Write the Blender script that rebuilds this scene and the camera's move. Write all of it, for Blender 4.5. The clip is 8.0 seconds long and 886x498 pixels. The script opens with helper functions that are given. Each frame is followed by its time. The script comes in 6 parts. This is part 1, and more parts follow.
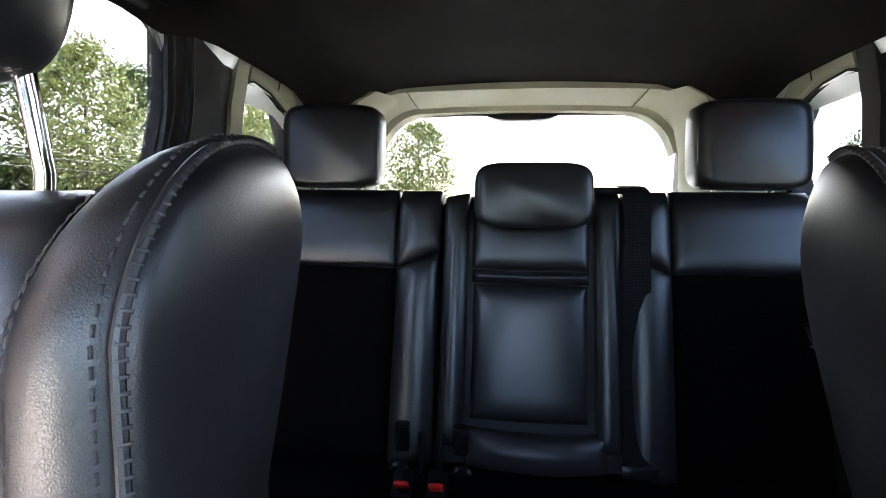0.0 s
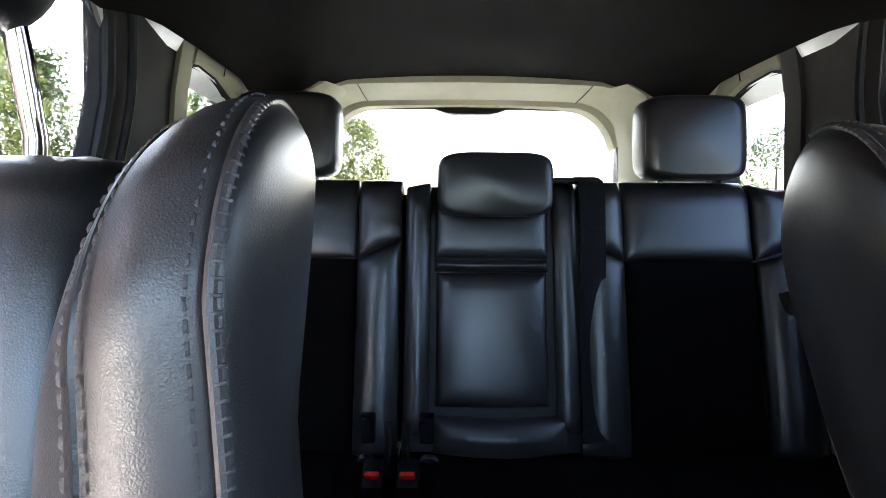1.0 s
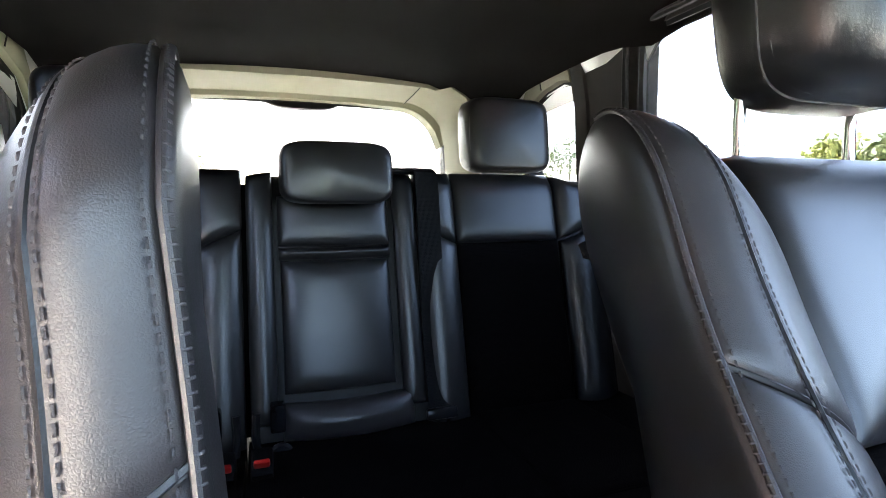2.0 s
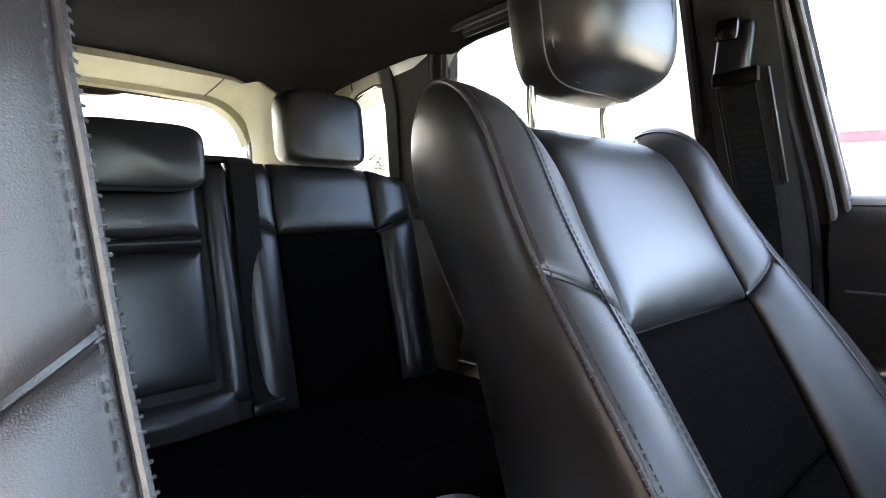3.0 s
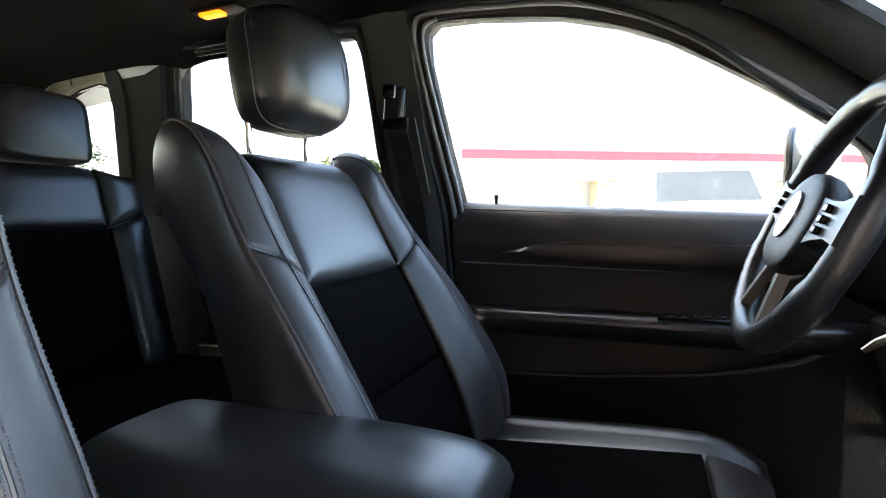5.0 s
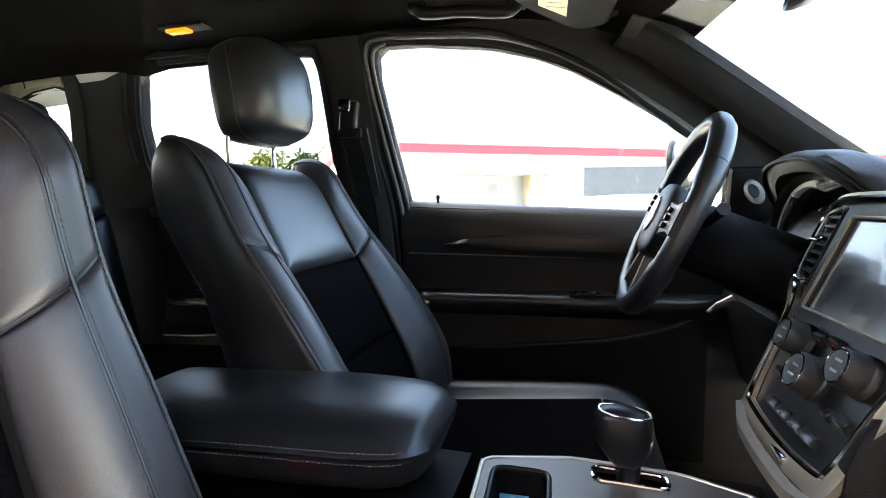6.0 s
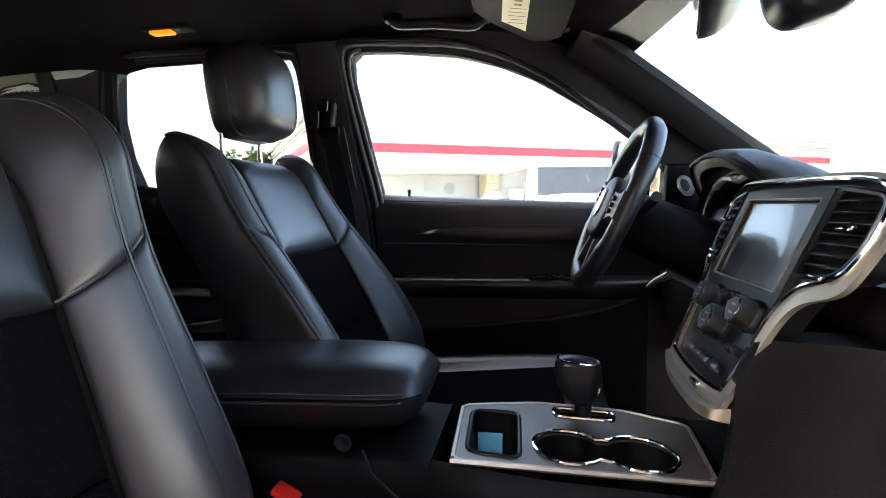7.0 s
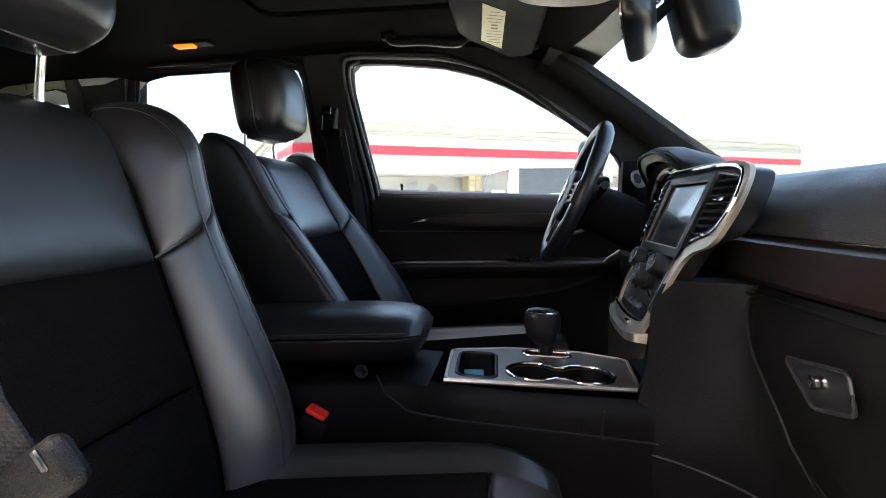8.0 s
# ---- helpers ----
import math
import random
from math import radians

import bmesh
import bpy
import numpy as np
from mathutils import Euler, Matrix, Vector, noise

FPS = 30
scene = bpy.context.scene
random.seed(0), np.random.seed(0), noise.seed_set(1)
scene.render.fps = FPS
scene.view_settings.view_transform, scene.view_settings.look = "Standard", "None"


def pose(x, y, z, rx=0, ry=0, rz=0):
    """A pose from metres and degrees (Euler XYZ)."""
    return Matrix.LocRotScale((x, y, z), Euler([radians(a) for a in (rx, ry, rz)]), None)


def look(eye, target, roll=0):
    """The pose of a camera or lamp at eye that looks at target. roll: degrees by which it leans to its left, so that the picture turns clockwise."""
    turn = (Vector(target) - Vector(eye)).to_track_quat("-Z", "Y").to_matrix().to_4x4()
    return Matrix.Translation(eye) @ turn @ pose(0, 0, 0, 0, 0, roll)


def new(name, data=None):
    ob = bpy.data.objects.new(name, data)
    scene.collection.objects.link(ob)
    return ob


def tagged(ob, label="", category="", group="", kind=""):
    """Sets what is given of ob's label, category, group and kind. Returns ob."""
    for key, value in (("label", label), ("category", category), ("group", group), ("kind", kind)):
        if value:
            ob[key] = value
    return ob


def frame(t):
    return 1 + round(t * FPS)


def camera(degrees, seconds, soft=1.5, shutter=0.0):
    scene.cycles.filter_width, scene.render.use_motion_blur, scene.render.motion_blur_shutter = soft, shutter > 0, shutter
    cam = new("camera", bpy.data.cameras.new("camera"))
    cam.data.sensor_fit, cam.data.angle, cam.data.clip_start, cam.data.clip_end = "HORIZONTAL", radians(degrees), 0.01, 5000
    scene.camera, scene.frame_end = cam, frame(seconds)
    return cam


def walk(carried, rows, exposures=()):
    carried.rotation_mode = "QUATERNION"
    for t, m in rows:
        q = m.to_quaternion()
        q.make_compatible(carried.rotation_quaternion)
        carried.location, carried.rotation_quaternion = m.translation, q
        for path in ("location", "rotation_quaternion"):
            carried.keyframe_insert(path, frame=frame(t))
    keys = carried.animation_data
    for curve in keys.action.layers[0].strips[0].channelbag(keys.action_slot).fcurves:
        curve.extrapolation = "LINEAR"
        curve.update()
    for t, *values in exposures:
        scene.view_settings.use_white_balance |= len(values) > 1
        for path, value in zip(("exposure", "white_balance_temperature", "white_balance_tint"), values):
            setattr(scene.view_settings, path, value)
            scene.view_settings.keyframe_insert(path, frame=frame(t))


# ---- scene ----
GROUND = 0.10
cam = camera(82.0, 8.0, soft=0.85)
PATH = [
    (0.0, -0.046, 0.067, 1.433, 7.05, -4.98, -0.56),
    (0.5, -0.079, 0.079, 1.424, 4.30, -5.10, -0.53),
    (1.0, -0.096, 0.061, 1.417, -0.20, -5.15, -0.49),
    (1.5, -0.110, 0.027, 1.410, -8.70, -5.20, -0.25),
    (3.0, -0.181, -0.004, 1.336, -41.00, -3.40, 0.95),
    (3.5, -0.205, -0.063, 1.329, -49.76, -3.32, 0.75),
    (4.0, -0.230, -0.134, 1.322, -56.20, -3.32, 0.50),
    (4.5, -0.284, -0.183, 1.325, -62.93, -3.45, 0.55),
    (6.0, -0.554, -0.262, 1.344, -75.29, -4.72, 1.02),
    (6.5, -0.606, -0.261, 1.342, -78.01, -4.83, 1.04),
    (7.0, -0.682, -0.250, 1.326, -80.23, -4.82, 1.15),
    (7.5, -0.773, -0.257, 1.308, -81.38, -4.71, 1.25),
    (8.0, -0.887, -0.266, 1.295, -82.14, -4.62, 1.38),
]
walk(cam, [(t, pose(x, y, z, 90 + p, r, w)) for t, x, y, z, w, p, r in PATH],
     exposures=[(0.0, 5.85, 6750, 14), (1.0, 6.15, 6750, 13), (2.0, 6.35, 7150, 13), (3.0, 6.45, 7900, 14), (3.5, 6.45, 7600, 12), (4.5, 6.05, 7300, 8), (6.0, 5.55, 7250, 8), (6.5, 5.32, 7200, 8), (8.0, 4.7, 7000, 8)])

# ---- daylight ----
SUN_TO = Vector((math.cos(radians(48)) * math.sin(radians(-12)), math.cos(radians(48)) * math.cos(radians(-12)), math.sin(radians(48))))
world = bpy.data.worlds.new("sky")
scene.world = world
world.use_nodes = True
wn = world.node_tree.nodes
sky = wn.new("ShaderNodeTexSky")
sky.sky_type, sky.sun_disc = "NISHITA", False
sky.sun_elevation = math.asin(SUN_TO.z)
sky.sun_rotation = math.atan2(SUN_TO.x, SUN_TO.y)
sky.air_density, sky.dust_density, sky.ozone_density = 0.8, 4.5, 0.8
wn["Background"].inputs["Strength"].default_value = 0.13
world.node_tree.links.new(sky.outputs[0], wn["Background"].inputs["Color"])
sun = new("sun", bpy.data.lights.new("sun", "SUN"))
sun.data.energy, sun.data.angle, sun.data.color = 4.0, radians(0.6), (1.0, 0.95, 0.86)
sun.matrix_world = look(SUN_TO * 60, (0, 0, 0))


# ---- materials ----
def material(name, color, rough=0.5, metal=0.0, spec=0.5, bump=0.0, scale=300.0, grain="noise", vary=0.25, blotch=6.0, emit=0.0, coat=0.0, rough_vary=0.12):
    """Principled surface with fine relief and slow blotches of colour and gloss."""
    m = bpy.data.materials.new(name)
    m.use_nodes = True
    nt, N = m.node_tree, m.node_tree.nodes
    b = N["Principled BSDF"]
    b.inputs["Metallic"].default_value = metal
    b.inputs["Specular IOR Level"].default_value = spec
    b.inputs["Coat Weight"].default_value = coat
    co = N.new("ShaderNodeTexCoord")
    big = N.new("ShaderNodeTexNoise")
    big.inputs["Scale"].default_value, big.inputs["Detail"].default_value = blotch, 5.0
    nt.links.new(co.outputs["Object"], big.inputs["Vector"])
    mix = N.new("ShaderNodeMix")
    mix.data_type = "RGBA"
    lo = [c * (1 - vary) for c in color]
    hi = [min(1.0, c * (1 + vary)) for c in color]
    mix.inputs["A"].default_value, mix.inputs["B"].default_value = (*lo, 1), (*hi, 1)
    nt.links.new(big.outputs["Fac"], mix.inputs["Factor"])
    nt.links.new(mix.outputs["Result"], b.inputs["Base Color"])
    rr = N.new("ShaderNodeMapRange")
    rr.inputs["From Min"].default_value, rr.inputs["From Max"].default_value = 0.3, 0.7
    rr.inputs["To Min"].default_value, rr.inputs["To Max"].default_value = max(0.02, rough - rough_vary), min(1.0, rough + rough_vary)
    nt.links.new(big.outputs["Fac"], rr.inputs["Value"])
    nt.links.new(rr.outputs["Result"], b.inputs["Roughness"])
    if emit:
        b.inputs["Emission Color"].default_value = (*color, 1)
        b.inputs["Emission Strength"].default_value = emit
    if bump:
        if grain == "pebble":
            tex = N.new("ShaderNodeTexVoronoi")
            tex.feature = "DISTANCE_TO_EDGE"
            out = tex.outputs["Distance"]
        elif grain == "dots":
            tex = N.new("ShaderNodeTexVoronoi")
            out = tex.outputs["Distance"]
            tex.inputs["Randomness"].default_value = 0.15
        else:
            tex = N.new("ShaderNodeTexNoise")
            tex.inputs["Detail"].default_value = 4.0
            out = tex.outputs["Fac"]
        tex.inputs["Scale"].default_value = scale
        nt.links.new(co.outputs["Object"], tex.inputs["Vector"])
        bp = N.new("ShaderNodeBump")
        bp.inputs["Strength"].default_value, bp.inputs["Distance"].default_value = bump, 0.002
        wr = N.new("ShaderNodeTexNoise")
        wr.inputs["Scale"].default_value, wr.inputs["Detail"].default_value = scale / 14, 3.0
        nt.links.new(co.outputs["Object"], wr.inputs["Vector"])
        add = N.new("ShaderNodeMath")
        add.operation = "MULTIPLY_ADD"
        add.inputs[1].default_value = 0.12
        nt.links.new(wr.outputs["Fac"], add.inputs[0])
        nt.links.new(out, add.inputs[2])
        nt.links.new(add.outputs[0], bp.inputs["Height"])
        nt.links.new(bp.outputs["Normal"], b.inputs["Normal"])
    return m


def glass_material(name, tint=(0.93, 0.96, 0.95), gloss=0.02):
    """A see-through pane, tinted as given, with Fresnel gloss."""
    m = bpy.data.materials.new(name)
    m.use_nodes = True
    nt, N = m.node_tree, m.node_tree.nodes
    N.remove(N["Principled BSDF"])
    tr, gl, fr, mx = N.new("ShaderNodeBsdfTransparent"), N.new("ShaderNodeBsdfGlossy"), N.new("ShaderNodeLayerWeight"), N.new("ShaderNodeMixShader")
    tr.inputs["Color"].default_value = (*tint, 1)
    gl.inputs["Roughness"].default_value = gloss
    fr.inputs["Blend"].default_value = 0.2
    sc = N.new("ShaderNodeMath")
    sc.operation = "MULTIPLY_ADD"
    sc.inputs[1].default_value, sc.inputs[2].default_value = 0.10, 0.015
    nt.links.new(fr.outputs["Facing"], sc.inputs[0])
    nt.links.new(sc.outputs[0], mx.inputs["Fac"])
    nt.links.new(tr.outputs[0], mx.inputs[1])
    nt.links.new(gl.outputs[0], mx.inputs[2])
    nt.links.new(mx.outputs[0], N["Material Output"].inputs["Surface"])
    return m


LEATHER = material("black_leather", (0.026, 0.0225, 0.0226), 0.37, spec=0.85, bump=0.13, scale=820, grain="pebble", blotch=9, rough_vary=0.04)
LEATHER_FINE = material("black_leather_fine", (0.011, 0.0105, 0.0107), 0.32, spec=0.8, bump=0.10, scale=700, grain="pebble", blotch=7, rough_vary=0.035)
SUEDE = material("black_perforated_suede", (0.0042, 0.0034, 0.0034), 0.95, spec=0.03, bump=0.6, scale=420, grain="dots")
THREAD = material("grey_thread", (0.050, 0.044, 0.045), 0.55, bump=0.2, scale=900)
PIPING = material("pale_piping", (0.045, 0.042, 0.043), 0.55)
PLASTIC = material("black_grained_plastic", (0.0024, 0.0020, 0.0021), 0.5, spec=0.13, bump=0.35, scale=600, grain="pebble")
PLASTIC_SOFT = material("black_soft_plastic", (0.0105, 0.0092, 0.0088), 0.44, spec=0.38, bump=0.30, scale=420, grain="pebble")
PLASTIC_SMOOTH = material("satin_black_plastic", (0.006, 0.006, 0.007), 0.32, rough_vary=0.04, spec=0.35)
PIANO = material("gloss_black_plastic", (0.006, 0.006, 0.007), 0.24, rough_vary=0.05)
KNIT = material("black_headliner_cloth", (0.0058, 0.0052, 0.0048), 0.95, spec=0.04, bump=0.5, scale=700)
PILLAR = material("charcoal_pillar_cloth", (0.027, 0.0255, 0.0245), 0.75, spec=0.2, bump=0.4, scale=600)
CREAM = material("cream_cargo_trim", (0.25, 0.24, 0.165), 0.7, bump=0.15, scale=500, vary=0.06)
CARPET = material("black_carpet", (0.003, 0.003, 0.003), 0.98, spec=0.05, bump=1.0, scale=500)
WEBBING = material("black_belt_webbing", (0.0065, 0.0063, 0.0066), 0.8, spec=0.2, bump=0.6, scale=380, grain="dots")
CHROME = material("chrome", (0.85, 0.85, 0.86), 0.08, metal=1.0, vary=0.03, rough_vary=0.04)
SILVER = material("champagne_silver_trim", (0.40, 0.35, 0.28), 0.40, metal=0.85, vary=0.06, bump=0.05, scale=900)
CONSOLE_SILVER = material("brushed_console_trim", (0.17, 0.148, 0.125), 0.40, metal=0.75, vary=0.08, bump=0.08, scale=800)
WOOD = material("dark_brown_wood_trim", (0.0075, 0.0045, 0.0034), 0.36, vary=0.25, blotch=9, coat=0.15, rough_vary=0.04, bump=0.1, scale=300)
SCREEN = material("dark_glass_screen", (0.040, 0.046, 0.050), 0.20, rough_vary=0.08, spec=0.9, coat=0.4)
RUBBER = material("black_rubber_seal", (0.008, 0.008, 0.009), 0.6, spec=0.2)
GREY_SEAL = material("grey_door_seal", (0.10, 0.10, 0.105), 0.42, vary=0.1)
RED = material("red_plastic_button", (0.65, 0.02, 0.015), 0.35, vary=0.1)
CYAN = material("cyan_printed_paper", (0.12, 0.45, 0.60), 0.6, vary=0.2)
LABEL = material("cream_warning_label", (0.75, 0.68, 0.42), 0.6, vary=0.05)
INK = material("dark_printed_ink", (0.22, 0.19, 0.12), 0.7)
MARK = material("white_printed_mark", (0.22, 0.225, 0.235), 0.6)
OVERHEAD = material("warm_grey_satin_plastic", (0.16, 0.15, 0.13), 0.4, vary=0.05)
# grey tint darkens the bright outdoors as seen from the cabin
GLASS = glass_material("view_dimming_glass", (0.575, 0.60, 0.60))
GLASS_DARK = glass_material("tinted_window_glass", (0.355, 0.38, 0.395))
BODY = material("white_car_paint", (0.75, 0.75, 0.74), 0.25, vary=0.03, coat=0.8)
LAMP = material("amber_lamp_lens", (0.9, 0.16, 0.006), 0.4, emit=0.07, vary=0.2)
BADGE = material("silver_badge", (0.75, 0.76, 0.78), 0.25, metal=0.9, vary=0.05)


# ---- mesh helpers ----
BASE = Vector((0, 0, 0))    # where the section being built stands


def thing(name, at, label, category, group="", kind=""):
    e = new(name)
    e.empty_display_size = 0.05
    e.matrix_basis = Matrix.Translation(Vector(at) + BASE)
    return tagged(e, label, category, group, kind)


def hold(ob, parent):
    ob.parent = parent
    ob.matrix_parent_inverse = parent.matrix_basis.inverted() if parent.type == "EMPTY" else Matrix()
    return ob


def piece(name, verts, faces, mat, parent=None, label="", sharp=38):
    """One mesh object from points and faces, shaded smooth but for its sharp edges."""
    me = bpy.data.meshes.new(name)
    me.from_pydata([(float(v[0]) + BASE.x, float(v[1]) + BASE.y, float(v[2]) + BASE.z) for v in verts], [], [tuple(int(i) for i in f) for f in faces])
    bm = bmesh.new()
    bm.from_mesh(me)
    bmesh.ops.recalc_face_normals(bm, faces=bm.faces)
    bm.to_mesh(me)
    bm.free()
    me.polygons.foreach_set("use_smooth", [True] * len(me.polygons))
    me.set_sharp_from_angle(angle=radians(sharp))
    me.materials.append(mat)
    ob = new(name, me)
    if parent is not None:
        hold(ob, parent)
    return tagged(ob, label)


def rbox(name, size, at, mat, parent=None, r=0.006, rot=(0, 0, 0), seg=2, label="", taper=None):
    """A box with rounded edges; taper scales its top face."""
    bm = bmesh.new()
    bmesh.ops.create_cube(bm, size=1.0)
    for v in bm.verts:
        v.co = Vector((v.co.x * size[0], v.co.y * size[1], v.co.z * size[2]))
        if taper and v.co.z > 0:
            v.co.x *= taper[0]
            v.co.y *= taper[1]
    bmesh.ops.bevel(bm, geom=bm.edges[:], offset=r, segments=seg, profile=0.5, affect="EDGES")
    m = pose(*at, *rot)
    vs = [m @ v.co for v in bm.verts]
    bm.verts.index_update()
    fs = [[v.index for v in f.verts] for f in bm.faces]
    bm.free()
    return piece(name, vs, fs, mat, parent, label)


def loft(name, rings, mat, parent=None, caps=True, closed=False, label="", sharp=38):
    n = len(rings[0])
    vs = [p for r in rings for p in r]
    fs = []
    m = len(rings)
    for j in range(m if closed else m - 1):
        for i in range(n):
            a, b = j * n + i, j * n + (i + 1) % n
            c, d = ((j + 1) % m) * n + (i + 1) % n, ((j + 1) % m) * n + i
            fs.append((a, b, c, d))
    if caps and not closed:
        fs.append(tuple(range(n)))
        fs.append(tuple((m - 1) * n + i for i in range(n)))
    return piece(name, vs, fs, mat, parent, label, sharp)


def tube(name, pts, r, mat, parent=None, n=8, closed=False, label="", flat=1.0):
    """A round bar along points; r is one radius or one for each point."""
    P = [Vector(p) for p in pts]
    rings = []
    up = None
    for i, p in enumerate(P):
        a = P[i - 1] if (i or closed) else p
        b = P[(i + 1) % len(P)] if (i < len(P) - 1 or closed) else p
        t = (b - a).normalized()
        if up is None:
            up = Vector((0, 0, 1)) if abs(t.z) < 0.9 else Vector((1, 0, 0))
        x = t.cross(up).normalized()
        up = x.cross(t).normalized()
        q = r[i] if isinstance(r, (list, tuple)) else r
        rings.append([p + x * (q * math.cos(2 * math.pi * k / n)) + up * (q * flat * math.sin(2 * math.pi * k / n)) for k in range(n)])
    return loft(name, rings, mat, parent, True, closed, label)


def curve_through(pts, k=8, closed=False):
    """Catmull-Rom points through the given ones."""
    P = [np.array(p, float) for p in pts]
    n = len(P)
    out = []
    for i in range(n if closed else n - 1):
        g = (lambda j: P[j % n]) if closed else (lambda j: P[min(max(j, 0), n - 1)])
        a, b, c, d = g(i - 1), g(i), g(i + 1), g(i + 2)
        for q in range(k):
            t = q / k
            out.append(0.5 * (2 * b + (c - a) * t + (2 * a - 5 * b + 4 * c - d) * t * t + (3 * b - a - 3 * c + d) * t ** 3))
    if not closed:
        out.append(P[-1])
    return out


def table(rows):
    """A smooth function through (position, value) rows."""
    xs = np.array([r[0] for r in rows], float)
    pts = curve_through([(r[0], r[1]) for r in rows], 12)
    px, py = np.array([p[0] for p in pts]), np.array([p[1] for p in pts])
    return lambda x: float(np.interp(x, px, py))


def plate(name, outline, place, thick, mat, parent=None, holes=(), label="", sharp=30):
    """A sheet of a 2D outline with holes; place(a, b, w) lifts it into the world."""
    bm = bmesh.new()
    for loop in (outline, *holes):
        vs = [bm.verts.new((a, b, 0)) for a, b in loop]
        for i in range(len(vs)):
            bm.edges.new((vs[i], vs[(i + 1) % len(vs)]))
    bmesh.ops.triangle_fill(bm, use_beauty=True, use_dissolve=False, edges=bm.edges[:], normal=(0, 0, 1))
    bm.verts.index_update()
    flat = [(v.co.x, v.co.y) for v in bm.verts]
    tris = [[v.index for v in f.verts] for f in bm.faces]
    rim = [(e.verts[0].index, e.verts[1].index) for e in bm.edges if len(e.link_faces) == 1]
    bm.free()
    n = len(flat)
    vs = [place(a, b, 0.0) for a, b in flat] + [place(a, b, thick) for a, b in flat]
    fs = tris + [[i + n for i in reversed(t)] for t in tris] + [(a, b, b + n, a + n) for a, b in rim]
    return piece(name, vs, fs, mat, parent, label, sharp)


def spread(n, edge=0.08):
    """Steps from 0 to 1, closer together at both ends."""
    return [0.0, edge * 0.12, edge * 0.3, edge * 0.6] + [edge + (1 - 2 * edge) * i / n for i in range(n + 1)] + [1 - edge * 0.6, 1 - edge * 0.3, 1 - edge * 0.12, 1.0]


def pad(name, F, out, mat, parent, nu=8, nv=14, puff=0.006, soft=0.012, label="", deep=0.014):
    """A stuffed panel over the surface F(u, v): raised inside, drawn in along its edges."""
    us, vs = spread(nu), spread(nv)
    G = np.array([[F(u, v) for u in us] for v in vs])
    du, dv = np.gradient(G, axis=1), np.gradient(G, axis=0)
    Nn = np.cross(du, dv)
    Nn /= np.maximum(np.linalg.norm(Nn, axis=2, keepdims=True), 1e-9)
    if (Nn * np.array(out)).sum() < 0:
        Nn = -Nn
    lu = np.concatenate([np.zeros((len(vs), 1)), np.cumsum(np.linalg.norm(np.diff(G, axis=1), axis=2), axis=1)], axis=1)
    lv = np.concatenate([np.zeros((1, len(us))), np.cumsum(np.linalg.norm(np.diff(G, axis=0), axis=2), axis=0)], axis=0)
    d = np.minimum(np.minimum(lu, lu[:, -1:] - lu), np.minimum(lv, lv[-1:] - lv))
    h = puff * (1 - np.exp(-d / soft)) - 0.005 * np.exp(-d / 0.0025)
    V = G + Nn * h[..., None]
    R, C = V.shape[:2]
    verts = [tuple(p) for p in V.reshape(-1, 3)]
    faces = [(r * C + c, r * C + c + 1, (r + 1) * C + c + 1, (r + 1) * C + c) for r in range(R - 1) for c in range(C - 1)]
    rim = [(0, c) for c in range(C)] + [(r, C - 1) for r in range(1, R)] + [(R - 1, c) for c in range(C - 2, -1, -1)] + [(r, 0) for r in range(R - 2, 0, -1)]
    k = len(verts)
    verts += [tuple(V[r, c] - Nn[r, c] * deep) for r, c in rim]
    for i in range(len(rim)):
        j = (i + 1) % len(rim)
        a, b = rim[i], rim[j]
        faces.append((a[0] * C + a[1], b[0] * C + b[1], k + j, k + i))
    faces.append(tuple(k + i for i in range(len(rim))))
    return piece(name, verts, faces, mat, parent, label, 60)


def stitches(name, pts, nors, mat, parent, step=0.0065, length=0.0042, width=0.0013, lift=0.0006, cross=False):
    """A row of thread stitches along a line; cross lays them across it."""
    P = np.array([tuple(p) for p in pts])
    Q = np.array([tuple(p) for p in nors])
    L = np.concatenate([[0], np.cumsum(np.linalg.norm(np.diff(P, axis=0), axis=1))])
    vs, fs = [], []
    for s in np.arange(step / 2, L[-1], step):
        p = np.array([np.interp(s, L, P[:, k]) for k in range(3)])
        e = np.array([np.interp(s + 1e-3, L, P[:, k]) for k in range(3)]) - np.array([np.interp(s - 1e-3, L, P[:, k]) for k in range(3)])
        n = np.array([np.interp(s, L, Q[:, k]) for k in range(3)])
        t = e / max(np.linalg.norm(e), 1e-9)
        n = n / max(np.linalg.norm(n), 1e-9)
        b = np.cross(t, n)
        if cross:
            t, b = b, t
        k = len(vs)
        for (i, j, h) in ((-1, -1, 0), (1, -1, 0), (1, 1, 0), (-1, 1, 0), (-0.55, 0, 1), (0.55, 0, 1)):
            vs.append(p + t * (i * length / 2) + b * (j * width / 2) + n * (lift * 0.2 + h * width * 0.7))
        fs += [(k, k + 1, k + 5, k + 4), (k + 2, k + 3, k + 4, k + 5), (k + 1, k + 2, k + 5), (k + 3, k, k + 4), (k + 3, k + 2, k + 1, k)]
    return piece(name, vs, fs, mat, parent, "", 80)


def lathe(name, profile, m, mat, parent=None, n=24, label=""):
    """Turned shape: profile rows of (radius, height), placed by the matrix m."""
    rings = [[m @ Vector((r * math.cos(2 * math.pi * i / n), r * math.sin(2 * math.pi * i / n), h)) for i in range(n)] for r, h in profile]
    return loft(name, rings, mat, parent, True, False, label)


def superring(a, b, e, n=36):
    out = []
    for i in range(n):
        t = 2 * math.pi * i / n
        c, s = math.cos(t), math.sin(t)
        out.append((a * math.copysign(abs(c) ** (2 / e), c), b * math.copysign(abs(s) ** (2 / e), s)))
    return out


